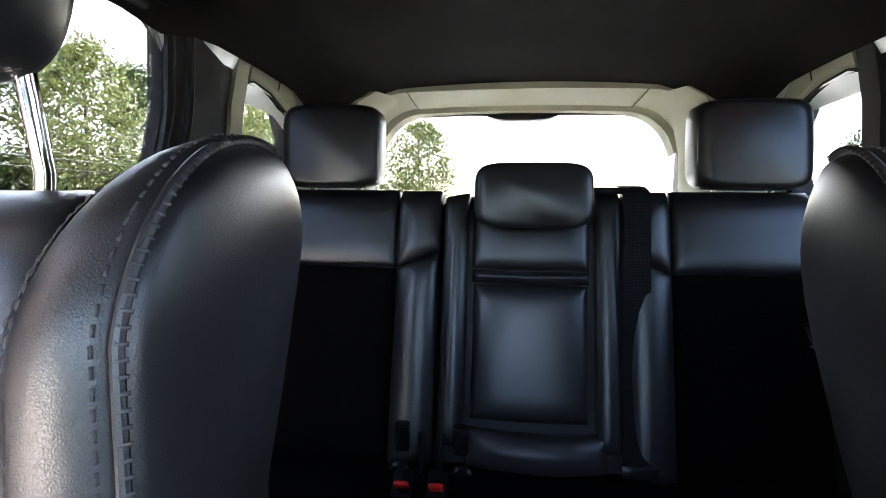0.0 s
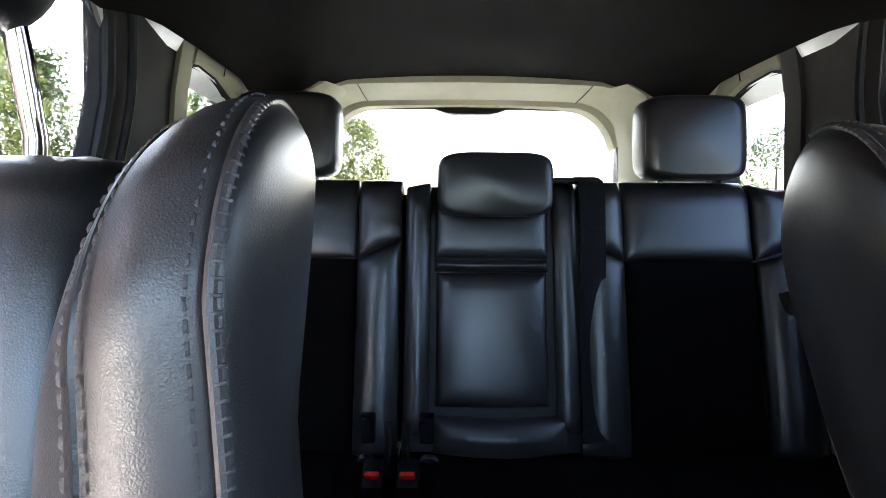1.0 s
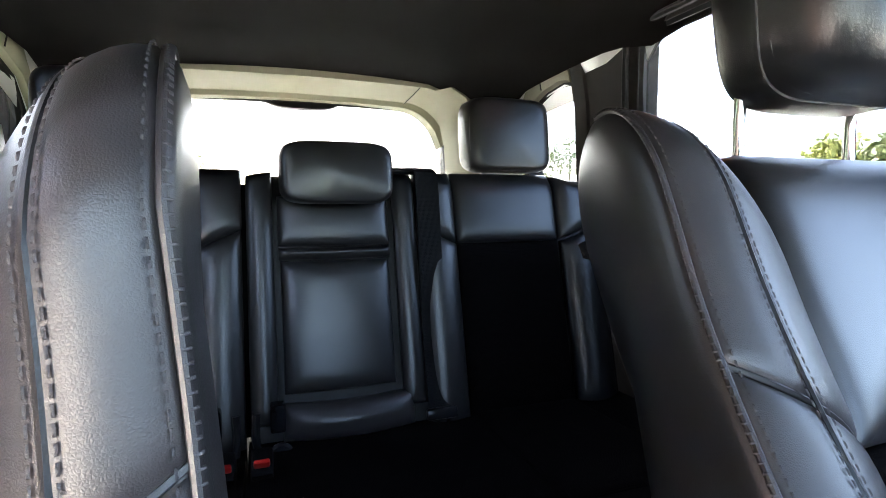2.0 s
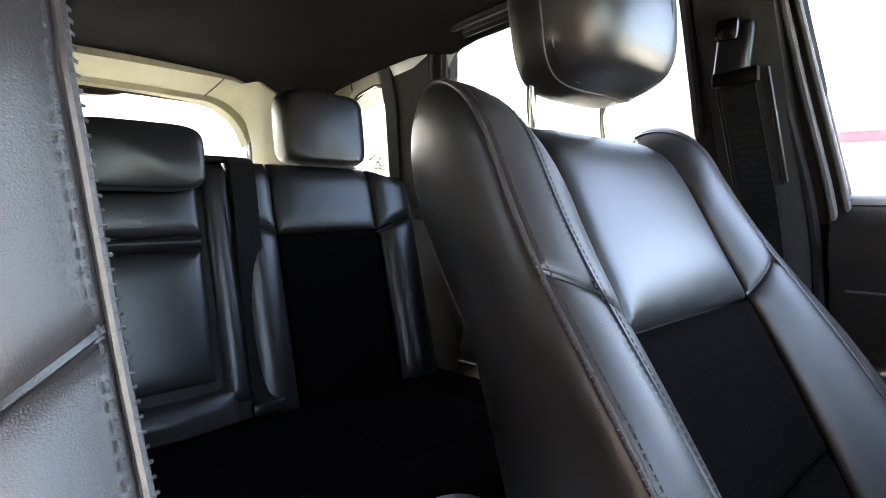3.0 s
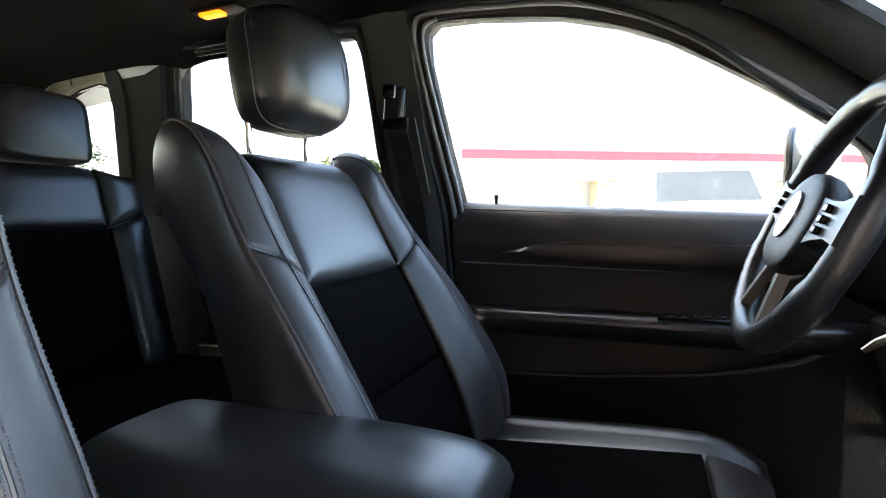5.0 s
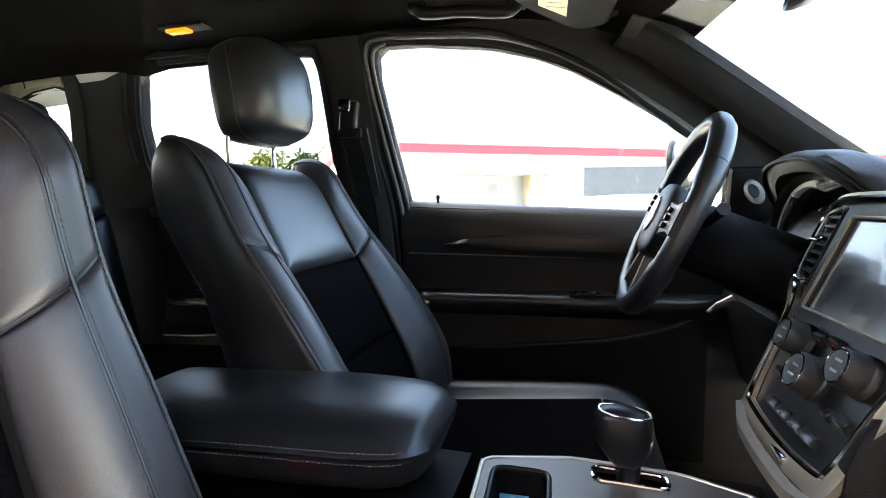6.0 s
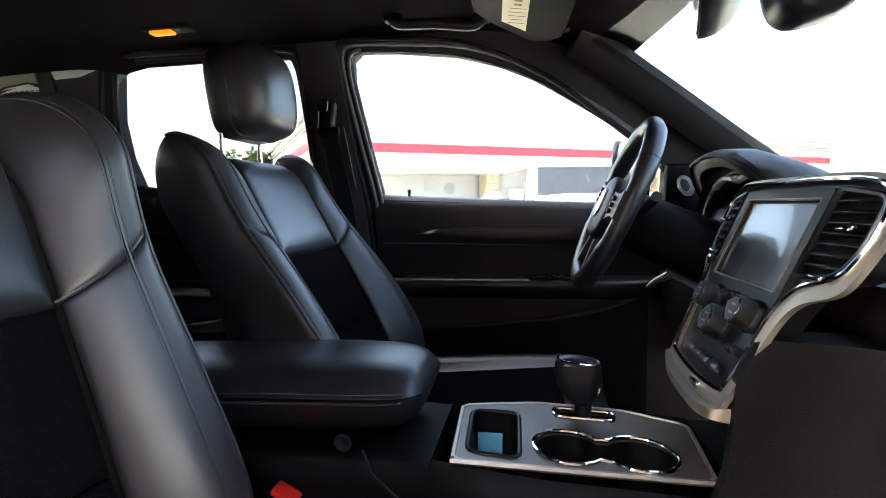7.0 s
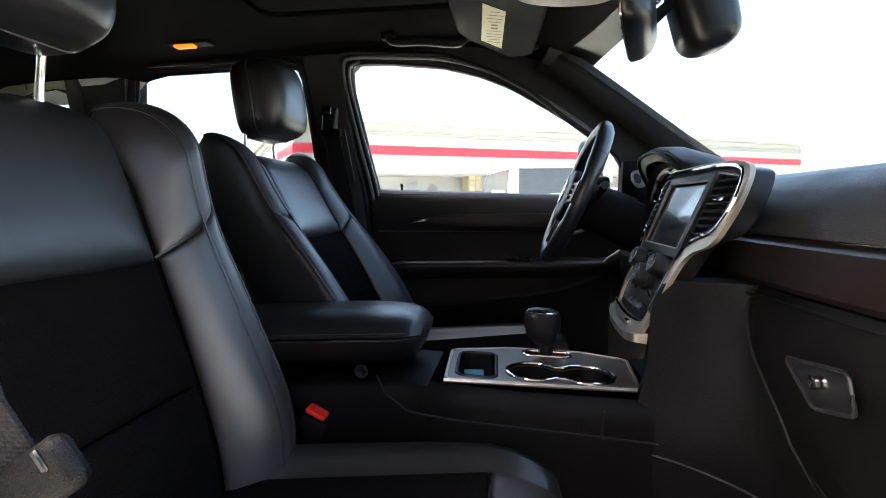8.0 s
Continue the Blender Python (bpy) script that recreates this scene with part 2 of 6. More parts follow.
def rounded(outline, r, k=4):
    """A closed 2D outline with its corners rounded."""
    out = []
    n = len(outline)
    for i in range(n):
        p, a, b = Vector(outline[i]), Vector(outline[i - 1]), Vector(outline[(i + 1) % n])
        q = min(r, (a - p).length * 0.45, (b - p).length * 0.45)
        s, e = p + (a - p).normalized() * q, p + (b - p).normalized() * q
        for j in range(k + 1):
            t = j / k
            out.append(tuple((1 - t) ** 2 * s + 2 * t * (1 - t) * p + t * t * e))
    return out


def side_x(z):
    return 0.717 - 0.23 * (z - 1.336) if z > 1.30 else 0.725


def belt(y):
    return 1.327 + 0.055 * y


def roof_z(x, y):
    z = 1.812 - 0.105 * x * x
    if y < -0.05:
        z -= 0.55 * (y + 0.05) ** 2
    if y > 1.1:
        z -= 0.12 * (y - 1.1) ** 2
    if y > 1.38:
        z -= 4.2 * min(1.0, (y - 1.38) / 0.18) * min(0.13, max(0.0, abs(x) - 0.36)) ** 2
    if y > 0.84:
        z -= 7.0 * min(1.0, (y - 0.84) / 0.12) * max(0.0, abs(x) - 0.52) ** 2
    return z


FRONT_WINDOW = [(0.069, 1.322), (0.096, 1.479), (0.122, 1.640), (0.119, 1.690), (0.095, 1.712), (0.003, 1.706), (-0.15, 1.684), (-0.252, 1.656), (-0.338, 1.620),
                (-0.425, 1.570), (-0.514, 1.515), (-0.60, 1.455), (-0.65, 1.412), (-0.665, 1.385), (-0.665, 1.285)]
REAR_WINDOW = [(0.352, 1.368), (0.358, 1.467), (0.364, 1.660), (0.372, 1.712), (0.398, 1.736), (0.60, 1.748), (0.890, 1.750), (0.922, 1.734), (0.958, 1.600), (0.958, 1.490), (0.938, 1.398)]
QUARTER_WINDOW = [(1.238, 1.410), (1.174, 1.655), (1.180, 1.700), (1.215, 1.710), (1.30, 1.702), (1.41, 1.672), (1.48, 1.610), (1.50, 1.560), (1.48, 1.420)]
ROOF_EDGE = [(1.66, 1.40), (1.66, 1.58), (1.60, 1.68), (1.45, 1.745), (1.1, 1.785), (0.5, 1.792), (0.1, 1.785), (-0.2, 1.757), (-0.40, 1.712), (-0.50, 1.685), (-0.63, 1.602),
             (-0.80, 1.478), (-0.98, 1.345), (-1.02, 1.285)]


def settle(outline):
    """The side outline set to the cabin: the front doors stand a little further back and higher than the rear."""
    return [(y + float(np.interp(y, [-0.6, -0.3, 0.1, 0.3, 0.85, 1.0, 1.5], [0.078, 0.082, 0.098, 0.090, 0.075, 0.130, 0.030])),
             z + float(np.interp(z, [1.36, 1.70, 1.77], [0.024, 0.028 if y < 0.4 else 0.006, 0.0]))) for y, z in outline]


FRONT_WINDOW, ROOF_EDGE = settle(FRONT_WINDOW), settle(ROOF_EDGE)


def smooth_loop(pts, k=4):
    return [tuple(p) for p in curve_through(pts, k, closed=True)]


def side_wall(name, sgn, label):
    def place(y, z, w):
        return (sgn * (side_x(z) + w), y, z)
    if sgn > 0:
        outer = [(-0.93, 1.305), (-0.30, 1.295), (0.2, 1.32), (0.9, 1.355), (1.66, 1.375)] + ROOF_EDGE[:-1]
        holes = [FRONT_WINDOW, REAR_WINDOW, QUARTER_WINDOW]
    else:
        outer = [(0.167, 1.32), (0.29, 1.32), (0.9, 1.355), (1.66, 1.375)] + ROOF_EDGE + [(-0.587, 1.305)] + list(reversed(FRONT_WINDOW[:-1]))
        holes = [REAR_WINDOW, QUARTER_WINDOW]
    w = plate(name, outer, place, 0.055, PILLAR, None, holes)
    return tagged(w, label, "pillar wall", "", "structure")


side_wall("wall_left", 1, "charcoal cloth pillars and roof rail round the door windows")
side_wall("wall_right", -1, "charcoal cloth pillars with an open front doorway")


def window_pane(name, outline, sgn, mat, label, fr=GREY_SEAL):
    w = thing(name, (sgn * side_x(outline[0][1]), outline[0][0], outline[0][1]), label, "window", "side windows", "structure")
    def at(y, z, k):
        return (sgn * (side_x(z) + 0.024 + k), y, z)
    g = plate("pane", outline, at, 0.004, mat, w)
    # front glass dims only the view; daylight enters past it at full strength
    g.visible_shadow = mat is GLASS_DARK
    loop = curve_through([(sgn * (side_x(z) + 0.012), y, z) for y, z in outline], 4, True)
    tube("window_seal", loop, 0.009, RUBBER, w, 6, True)
    return w


window_pane("window_1", FRONT_WINDOW, 1, GLASS, "front door glass, tinted to dim the view out, in a black rubber seal")
window_pane("window_2", REAR_WINDOW, 1, GLASS_DARK, "tinted rear door glass in a black rubber seal")
window_pane("window_3", QUARTER_WINDOW, 1, GLASS_DARK, "fixed tinted quarter glass beside the cargo area")
window_pane("window_4", REAR_WINDOW, -1, GLASS_DARK, "rear passenger door glass with trees behind it")
window_pane("window_5", QUARTER_WINDOW, -1, GLASS_DARK, "fixed tinted quarter glass on the kerb side")

# grey door-frame edges round the driver's window
edge_pts = [(-0.60, 1.462), (-0.514, 1.525), (-0.425, 1.582), (-0.338, 1.632), (-0.252, 1.669), (-0.15, 1.697), (0.003, 1.719), (0.10, 1.726), (0.133, 1.70), (0.136, 1.64), (0.110, 1.479), (0.083, 1.322), (0.075, 1.20), (0.07, 1.05), (0.075, 0.9)]
edge_pts = settle(edge_pts)
frame_trim = thing("trim", (side_x(1.3) - 0.01, 0.08, 0.9), "pale grey painted door frame edge with rubber seal", "door seal", "", "structure")
tube("seal", curve_through([((side_x(z) - 0.008) if z > 1.25 else 0.722, y, z) for y, z in edge_pts], 5), 0.0055, GREY_SEAL, frame_trim, 8)
tube("seal", curve_through([((side_x(z) - 0.016) if z > 1.25 else 0.715, y + 0.012 + 0.012 * (z < 1.70), z + 0.012 * (z > 1.6)) for y, z in edge_pts], 5), 0.008, RUBBER, frame_trim, 8)
tube("seal", curve_through([((side_x(z) - 0.002) if z > 1.25 else 0.725, y - 0.016, z - 0.010 * (z > 1.6)) for y, z in edge_pts[7:]], 5), 0.0045, GREY_SEAL, frame_trim, 8)
rear_edges = thing("trim", (side_x(1.4), 0.26, 1.35), "black rubber seal round the rear door opening", "door seal", "", "structure")
for sg in (1, -1):
    tube("seal", [(sg * p[0], p[1], p[2]) for p in curve_through([(side_x(z) - 0.012, (y - 0.55) * 1.06 + 0.55, (z - 1.55) * 1.05 + 1.55) for y, z in REAR_WINDOW[1:-1]], 5)], 0.008, RUBBER, rear_edges, 8)

# headliner
ys = np.linspace(-0.47, 1.60, 36)
xs = np.linspace(-0.655, 0.655, 27)
hv = [(x, y + (0.0 if j else -0.12 * (1 - (x / 0.655) ** 2)), roof_z(x, y) - (0.03 * max(0, abs(x) - 0.60) / 0.055)) for j, y in enumerate(ys) for x in [q * (1 - 0.085 * min(1, max(0, (y - 0.84) / 0.12))) for q in xs]]
nh = len(hv)
hf = [(j * 27 + i, j * 27 + i + 1, (j + 1) * 27 + i + 1, (j + 1) * 27 + i) for j in range(35) for i in range(26)]
rim = [i for i in range(27)] + [j * 27 + 26 for j in range(1, 36)] + [35 * 27 + i for i in range(25, -1, -1)] + [j * 27 for j in range(34, 0, -1)]
top = [(x, y, z + 0.045) for x, y, z in hv]
hf2 = hf + [tuple(nh + i for i in reversed(f)) for f in hf] + [(rim[k], rim[(k + 1) % len(rim)], nh + rim[(k + 1) % len(rim)], nh + rim[k]) for k in range(len(rim))]
tagged(piece("ceiling", hv + top, hf2, KNIT), "dark charcoal cloth headliner under the roof", "headliner", "", "structure")

# sunroof shade in the headliner
shade = thing("sunroof_shade", (0, 0.1, 1.78), "closed black sliding sunroof shade in the headliner", "sunroof")
plate("shade_panel", rounded([(-0.36, -0.24), (0.36, -0.24), (0.36, 0.34), (-0.36, 0.34)], 0.05), lambda x, y, w: (x, y, roof_z(x, y) - 0.004 - w), 0.004, KNIT, shade)
tube("surround", curve_through([(x, y, roof_z(x, y) - 0.004) for x, y in rounded([(-0.38, -0.26), (0.38, -0.26), (0.38, 0.36), (-0.38, 0.36)], 0.06)], 2, True), 0.007, KNIT, shade, 6, True)

# floor, firewall, cargo floor and lower sides
def wall_box(name, size, at, mat, label, cat, r=0.01, rot=(0, 0, 0)):
    return tagged(rbox(name, size, at, mat, None, r, rot), label, cat, "", "structure")


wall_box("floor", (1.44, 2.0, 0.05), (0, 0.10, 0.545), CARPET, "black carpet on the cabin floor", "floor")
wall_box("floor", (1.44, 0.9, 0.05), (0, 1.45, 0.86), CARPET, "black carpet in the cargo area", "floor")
wall_box("wall_front", (1.44, 0.05, 0.80), (0, -1.07, 0.93), PLASTIC, "black plastic bulkhead under the windscreen", "bulkhead")
for sg in (1, -1):
    wall_box("wall_rear_side", (0.08, 0.82, 0.60), (sg * 0.755, 1.27, 1.10), PLASTIC, "dark plastic cargo side trim", "side trim")
    wall_box("wall_sill", (0.10, 1.75, 0.16), (sg * 0.74, 0.02, 0.60), PLASTIC, "black plastic door sill", "door sill")
    wall_box("wall_pillar", (0.055, 0.16, 0.72), (sg * 0.752, 0.175, 0.99), PLASTIC, "black lower centre pillar trim", "pillar")
    wall_box("wall_kick", (0.05, 0.34, 0.72), (sg * 0.73, -0.87, 0.95), PLASTIC, "black kick panel beside the dashboard", "kick panel")
wall_box("wall_tailgate", (1.40, 0.06, 0.44), (0, 1.875, 1.02), CREAM, "cream lower tailgate trim", "tailgate trim")

# cream cargo trim above the quarter glass and round the tailgate
for sg in (1, -1):
    t = thing("trim", (sg * 0.6, 1.2, 1.68), "cream plastic trim over the quarter glass", "pillar trim", "cargo trim", "structure")
    loft("upper_trim", [[(sg * (side_x(z) + dx), y, z) for dx, z in ((-0.004, zt + 0.075), (-0.016, zt + 0.055), (-0.014, zt + 0.006), (0.022, zt - 0.004), (0.03, zt + 0.075))]
                        for y, zt in ((1.168, 1.700), (1.178, 1.706), (1.215, 1.712), (1.30, 1.704), (1.41, 1.674), (1.49, 1.620), (1.56, 1.52))], CREAM, t)
    tube("joint", [(sg * (side_x(1.765) - 0.008), 1.298, 1.765), (sg * (side_x(1.74) - 0.018), 1.302, 1.742), (sg * (side_x(1.712) - 0.016), 1.305, 1.712)], 0.0016, RUBBER, t, 5)
    loft("pillar_strip", [[(sg * (side_x(z) + dx), y0 + dy, z) for dx, dy in ((-0.010, -0.050), (-0.013, -0.02), (-0.008, 0.004), (0.03, 0.008), (0.03, -0.050))]
                         for z, y0 in ((1.36, 1.244), (1.50, 1.208), (1.64, 1.172), (1.70, 1.168), (1.760, 1.168))], CREAM if sg < 0 else PILLAR, t)
    d = thing("trim", (sg * 0.55, 1.6, 1.4), "cream rear corner pillar trim", "pillar trim", "cargo trim", "structure")
    loft("pillar_trim", [[(sg * (x + dx), y + dy, z) for dx, dy in ((0.03, -0.06), (0.0, 0.0), (-0.012, 0.06), (-0.016, 0.15), (0.14, 0.18), (0.20, -0.06))]
                         for x, y, z in ((0.50, 1.575, 1.10), (0.495, 1.575, 1.45), (0.488, 1.575, 1.60), (0.470, 1.575, 1.68), (0.44, 1.575, 1.725), (0.39, 1.575, 1.752))], CREAM, d)
hatch = thing("trim", (0, 1.6, 1.72), "cream tailgate header trim above the rear window", "tailgate trim", "cargo trim", "structure")
GATE = table([(-0.52, 1.60), (-0.49, 1.675), (-0.45, 1.722), (-0.40, 1.750), (-0.33, 1.760), (0, 1.766), (0.33, 1.760), (0.40, 1.750), (0.45, 1.722), (0.49, 1.675), (0.52, 1.60)])
sect = [(x, GATE(x)) for x in np.linspace(-0.51, 0.51, 45)]
loft("header", [[(x, 1.575, z + 0.05), (x, 1.575, z), (x * 0.985, 1.65, z - 0.006), (x * 0.955, 1.74, z - 0.016), (x * 0.955, 1.76, z + 0.05)] for x, z in sect], CREAM, hatch)
loft("inner_header", [[(x * 0.955, 1.738, z - 0.012), (x * 0.925, 1.755, z - 0.030), (x * 0.915, 1.80, z - 0.036), (x * 0.95, 1.81, z + 0.03)] for x, z in sect], CREAM, hatch, label="pale inner tailgate edge")
for sg in (1, -1):
    tube("joint", [(sg * 0.340, 1.572, 1.757), (sg * 0.338, 1.64, 1.749), (sg * 0.335, 1.742, 1.741)], 0.0016, RUBBER, hatch, 5)
window_6 = thing("window_6", (0, 1.83, 1.35), "rear tailgate window, overexposed to white", "window", "", "structure")
glass_edge = rounded([(-0.56, 1.20), (0.56, 1.20), (0.485, 1.735), (-0.485, 1.735)], 0.07, 6)
plate("pane", glass_edge, lambda x, z, w: (x, 1.83 - 0.12 * (z - 1.5) + w - 0.03 * x * x, z), 0.004, GLASS_DARK, window_6)
tube("window_seal", curve_through([(x, 1.822 - 0.12 * (z - 1.5) - 0.03 * x * x, z) for x, z in glass_edge], 2, True), 0.010, RUBBER, window_6, 6, True)
loft("brake_light", [[(x, 1.795, 1.745), (x, 1.785, 1.732), (x, 1.785, 1.732 - 0.020 * max(0.05, 1 - (x / 0.125) ** 4)), (x, 1.805, 1.732 - 0.024 * max(0.05, 1 - (x / 0.125) ** 4))] for x in np.linspace(-0.125, 0.125, 15)], PLASTIC_SMOOTH, window_6, label="dark high brake light housing")
for sg in (1, -1):
    tagged(rbox("wall_rear_corner", (0.30, 0.10, 0.95), (sg * 0.66, 1.84, 1.32), PLASTIC, None, 0.01), "dark rear body corner", "body corner", "", "structure")

# windscreen and its pillars
BASE = Vector((0, 0.104, 0.006))
screen = thing("window_7", (0, -0.8, 1.32), "large raked windscreen, overexposed to white", "window", "", "structure")
gv, gf = [], []
for j in range(9):
    q = j / 8
    for i in range(17):
        x = (-1 + i / 8) * (0.60 + 0.09 * q)
        bow = 0.13 * (1 - (x / (0.60 + 0.09 * q)) ** 2)
        gv.append((x, -0.475 - bow - q * 0.56, 1.700 - 0.012 - q * 0.39 + 0.02 * math.sin(math.pi * q)))
for j in range(8):
    for i in range(16):
        gf.append((j * 17 + i, j * 17 + i + 1, j * 17 + i + 18, j * 17 + i + 17))
ws = piece("pane", gv + [(x, y - 0.003, z + 0.004) for x, y, z in gv], gf + [tuple(k + len(gv) for k in reversed(f)) for f in gf], GLASS, screen)
# the windscreen's dimming tint is kept off the incoming light
ws.visible_shadow = False
for sg in (1, -1):
    a = thing("pillar_trim", (sg * 0.65, -0.9, 1.36), "charcoal cloth-covered windscreen pillar trim", "pillar trim", "windscreen pillars", "structure")
    path = curve_through([(0.598, -0.44, 1.705), (0.604, -0.50, 1.675), (0.628, -0.62, 1.592), (0.655, -0.79, 1.468), (0.676, -0.93, 1.368), (0.690, -1.0, 1.315)], 5)
    loft("cover", [[(sg * (p[0] + dx), p[1] + dy, p[2] + dz) for dx, dy, dz in ((0.052, 0.012, -0.004), (0.015, 0.005, -0.034), (-0.020, -0.012, -0.024), (-0.038, -0.030, 0.006), (-0.030, -0.04, 0.024), (0.05, -0.03, 0.03))] for p in path], PILLAR, a)

# body skin over the cabin
BASE = Vector((0, 0, 0))
rv = []
for j, y in enumerate(np.linspace(-0.50, 1.80, 17)):
    for i, x in enumerate(np.linspace(-0.66, 0.66, 15)):
        rv.append((x, y - (0.12 * (1 - (x / 0.66) ** 2) if j == 0 else 0), roof_z(x, max(y, -0.47)) + 0.052 - 0.5 * max(0, -0.47 - y) - 0.2 * max(0, abs(x) - 0.6)))
rf = [(j * 15 + i, j * 15 + i + 1, j * 15 + i + 16, j * 15 + i + 15) for j in range(16) for i in range(14)]
tagged(piece("roof", rv + [(x, y, z + 0.012) for x, y, z in rv], rf + [tuple(k + len(rv) for k in reversed(f)) for f in rf], BODY), "painted steel roof panel over the cabin", "roof", "", "structure")
for sg in (1, -1):
    wall_box("wall_outer", (0.03, 2.75, 0.74), (sg * 0.83, 0.48, 0.94), BODY, "painted outer body side", "body side") if sg > 0 else wall_box("wall_outer", (0.03, 1.75, 0.74), (-0.83, 0.98, 0.94), BODY, "painted outer body side", "body side")


# ---- front seats ----
S_UC = table([(0, 0.140), (0.2, 0.142), (0.45, 0.140), (0.56, 0.134), (0.62, 0.130), (0.70, 0.128)])
S_HW = table([(0, 0.245), (0.12, 0.260), (0.28, 0.256), (0.45, 0.241), (0.55, 0.231), (0.62, 0.225), (0.66, 0.220), (0.70, 0.215)])
S_C = table([(0, 0.0), (0.1, 0.014), (0.25, 0.012), (0.45, 0.0), (0.55, -0.006), (0.585, -0.014), (0.605, -0.028), (0.618, -0.052), (0.63, -0.09)])
# how far the bolsters stand forward: the driver's seat is worn flatter than the passenger's
DRIVER_BOLSTER = table([(0, 0.045), (0.12, 0.078), (0.28, 0.060), (0.45, 0.022), (0.55, 0.010), (0.62, 0.006), (0.70, 0.004)])
PASSENGER_BOLSTER = table([(0, 0.066), (0.12, 0.088), (0.28, 0.070), (0.43, 0.054), (0.55, 0.064), (0.62, 0.062), (0.70, 0.060)])


def front_seat(cx, side, by, bz, recline, S_B, tall, label, crest=1.0, hr_up=0.0, hr_fwd=0.035, sink=0.0, post_w=-0.04, wide=1.0):
    """Bucket seat; side is +1 where its outer flank faces +x; tall is the height of the shoulders along the back."""
    SA, CA = math.sin(radians(recline)), math.cos(radians(recline))
    st = thing("front_seat", (cx, by, 0.57), label, "car seat", "front seats")
    hr_w = 0.105

    def P(u, w, s):
        return np.array((cx + side * u * wide, by + s * SA - w * CA, bz + s * CA + w * SA))

    def PC(u, w, s):
        return P(u, w, s if s < 0.45 else 0.45 + (s - 0.45) * crest)

    def surf(u, s):
        e, uc, hw, b = abs(u), S_UC(s), S_HW(s), S_B(s)
        c = S_C(min(s, 0.58)) if e > uc + 0.001 else S_C(s)
        if e <= uc:
            k = max(0.0, (e - uc + 0.06) / 0.06)
            return c + 0.006 * k * k
        t = min(1.0, (e - uc) / max(hw - uc, 1e-4))
        q = 1 - (1 - t) ** 2.2
        return c + 0.006 + (b - c - 0.006) * q + 0.010 * math.sin(math.pi * t)

    fwd = (0, -CA, SA)
    # stuffed core and back shell
    rings = []
    for s in np.linspace(-0.03, 0.575, 24):
        q = max(0.0, s)
        hw, b = S_HW(q) - 0.012, min(S_B(q), 0.05) - 0.016
        round_over = max(0.0, (s - 0.42) / 0.155) ** 2
        wb = -0.134 + 0.085 * round_over
        hw -= 0.030 * round_over
        b -= 0.030 * round_over
        c = min(S_C(min(q, 0.58)) - 0.014, 0.0)
        uc = S_UC(q)
        half = [(0, c), (uc * 0.6, c), (uc, c), ((uc + hw) / 2, (b + c) / 2 - 0.004), (hw - 0.016, b - 0.012), (hw - 0.020, b - 0.04), (hw - 0.034, (b + wb) / 2), (hw - 0.052, wb + 0.02), (hw - 0.085, wb), (0, wb - 0.006)]
        rings.append([PC(u, w, s) for u, w in half] + [PC(-u, w, s) for u, w in reversed(half[1:-1])])
    loft("back_shell", rings, PLASTIC_SOFT, st, label="black moulded seat back shell")

    def strip(name, s0, s1, mat, nv, puff, soft, lab):
        def F(a, b):
            s = s0 + (s1 - s0) * b
            u = (S_UC(s) - 0.002) * (2 * a - 1)
            return PC(u, surf(u, s), s)
        return pad(name, F, fwd, mat, st, 12, nv, puff, soft, lab)

    SEAM = 0.388
    strip("centre_panel", SEAM, 0.622, LEATHER_FINE, 12, 0.012, 0.02, "smooth black leather upper panel")
    strip("insert", 0.205, SEAM - 0.002, SUEDE, 9, 0.008, 0.015, "black perforated suede insert")
    strip("insert", 0.0, 0.203, SUEDE, 9, 0.010, 0.02, "black perforated suede insert")

    ROLL = 0.100

    def lobe(a, b):
        """The bolster from its valley (a=0) to its edge seam (a=1), rolling over the shoulder towards b=1."""
        top = tall - 0.070 * (1 - a) ** 1.9
        s1 = top - ROLL
        if b < 0.72:
            s = s1 * b / 0.72
            u = S_UC(s) + 0.001 + (S_HW(s) - S_UC(s) - 0.001) * a
            return u, surf(u, s), s
        th = (b - 0.72) / 0.28 * math.pi / 2
        s = s1 + ROLL * math.sin(th)
        u = S_UC(s1) + 0.001 + (S_HW(s1) - S_UC(s1) - 0.001) * a - 0.016 * (1 - math.cos(th)) * a
        w = surf(S_UC(s1) + 0.001 + (S_HW(s1) - S_UC(s1) - 0.001) * a, s1)
        return u, w - (w + 0.060) * (1 - math.cos(th)), s

    def b_of(a, s):
        return 0.72 * s / (tall - 0.070 * (1 - a) ** 1.9 - ROLL)

    def flank(a, b):
        """Round leather flank from the edge seam back to the shell."""
        ue, we, se = lobe(1.0, b)
        sr = min(se, 0.565 * b ** 0.9)
        ur, wr = ue - 0.046 + 0.016 * max(0, (b - 0.72) / 0.28), -0.124 - 0.020 * max(0.0, (sr - 0.40) / 0.15)
        full = 0.014
        uk, wk, sk = ue + full, 0.45 * we + 0.55 * wr, 0.75 * se + 0.25 * sr
        x, y, z = (1 - a) ** 2, 2 * a * (1 - a), a * a
        return x * ue + y * uk + z * ur, x * we + y * wk + z * wr, x * se + y * sk + z * sr

    for k in (1, -1):
        def L(a, b, k=k):
            u, w, s = lobe(a, b)
            return P(k * u, w, s)

        # each bolster is sewn from an upper and a lower piece with a slanted seam
        for nm in ("bolster_lower", "bolster_upper"):
            def F(a, b, nm=nm):
                m = b_of(a, 0.390 + 0.060 * a)
                return L(a, m * b if nm == "bolster_lower" else m + (1 - m) * b)
            pad(nm, F, fwd, LEATHER, st, 10, 20, 0.003, 0.010, "grained black leather side bolster")

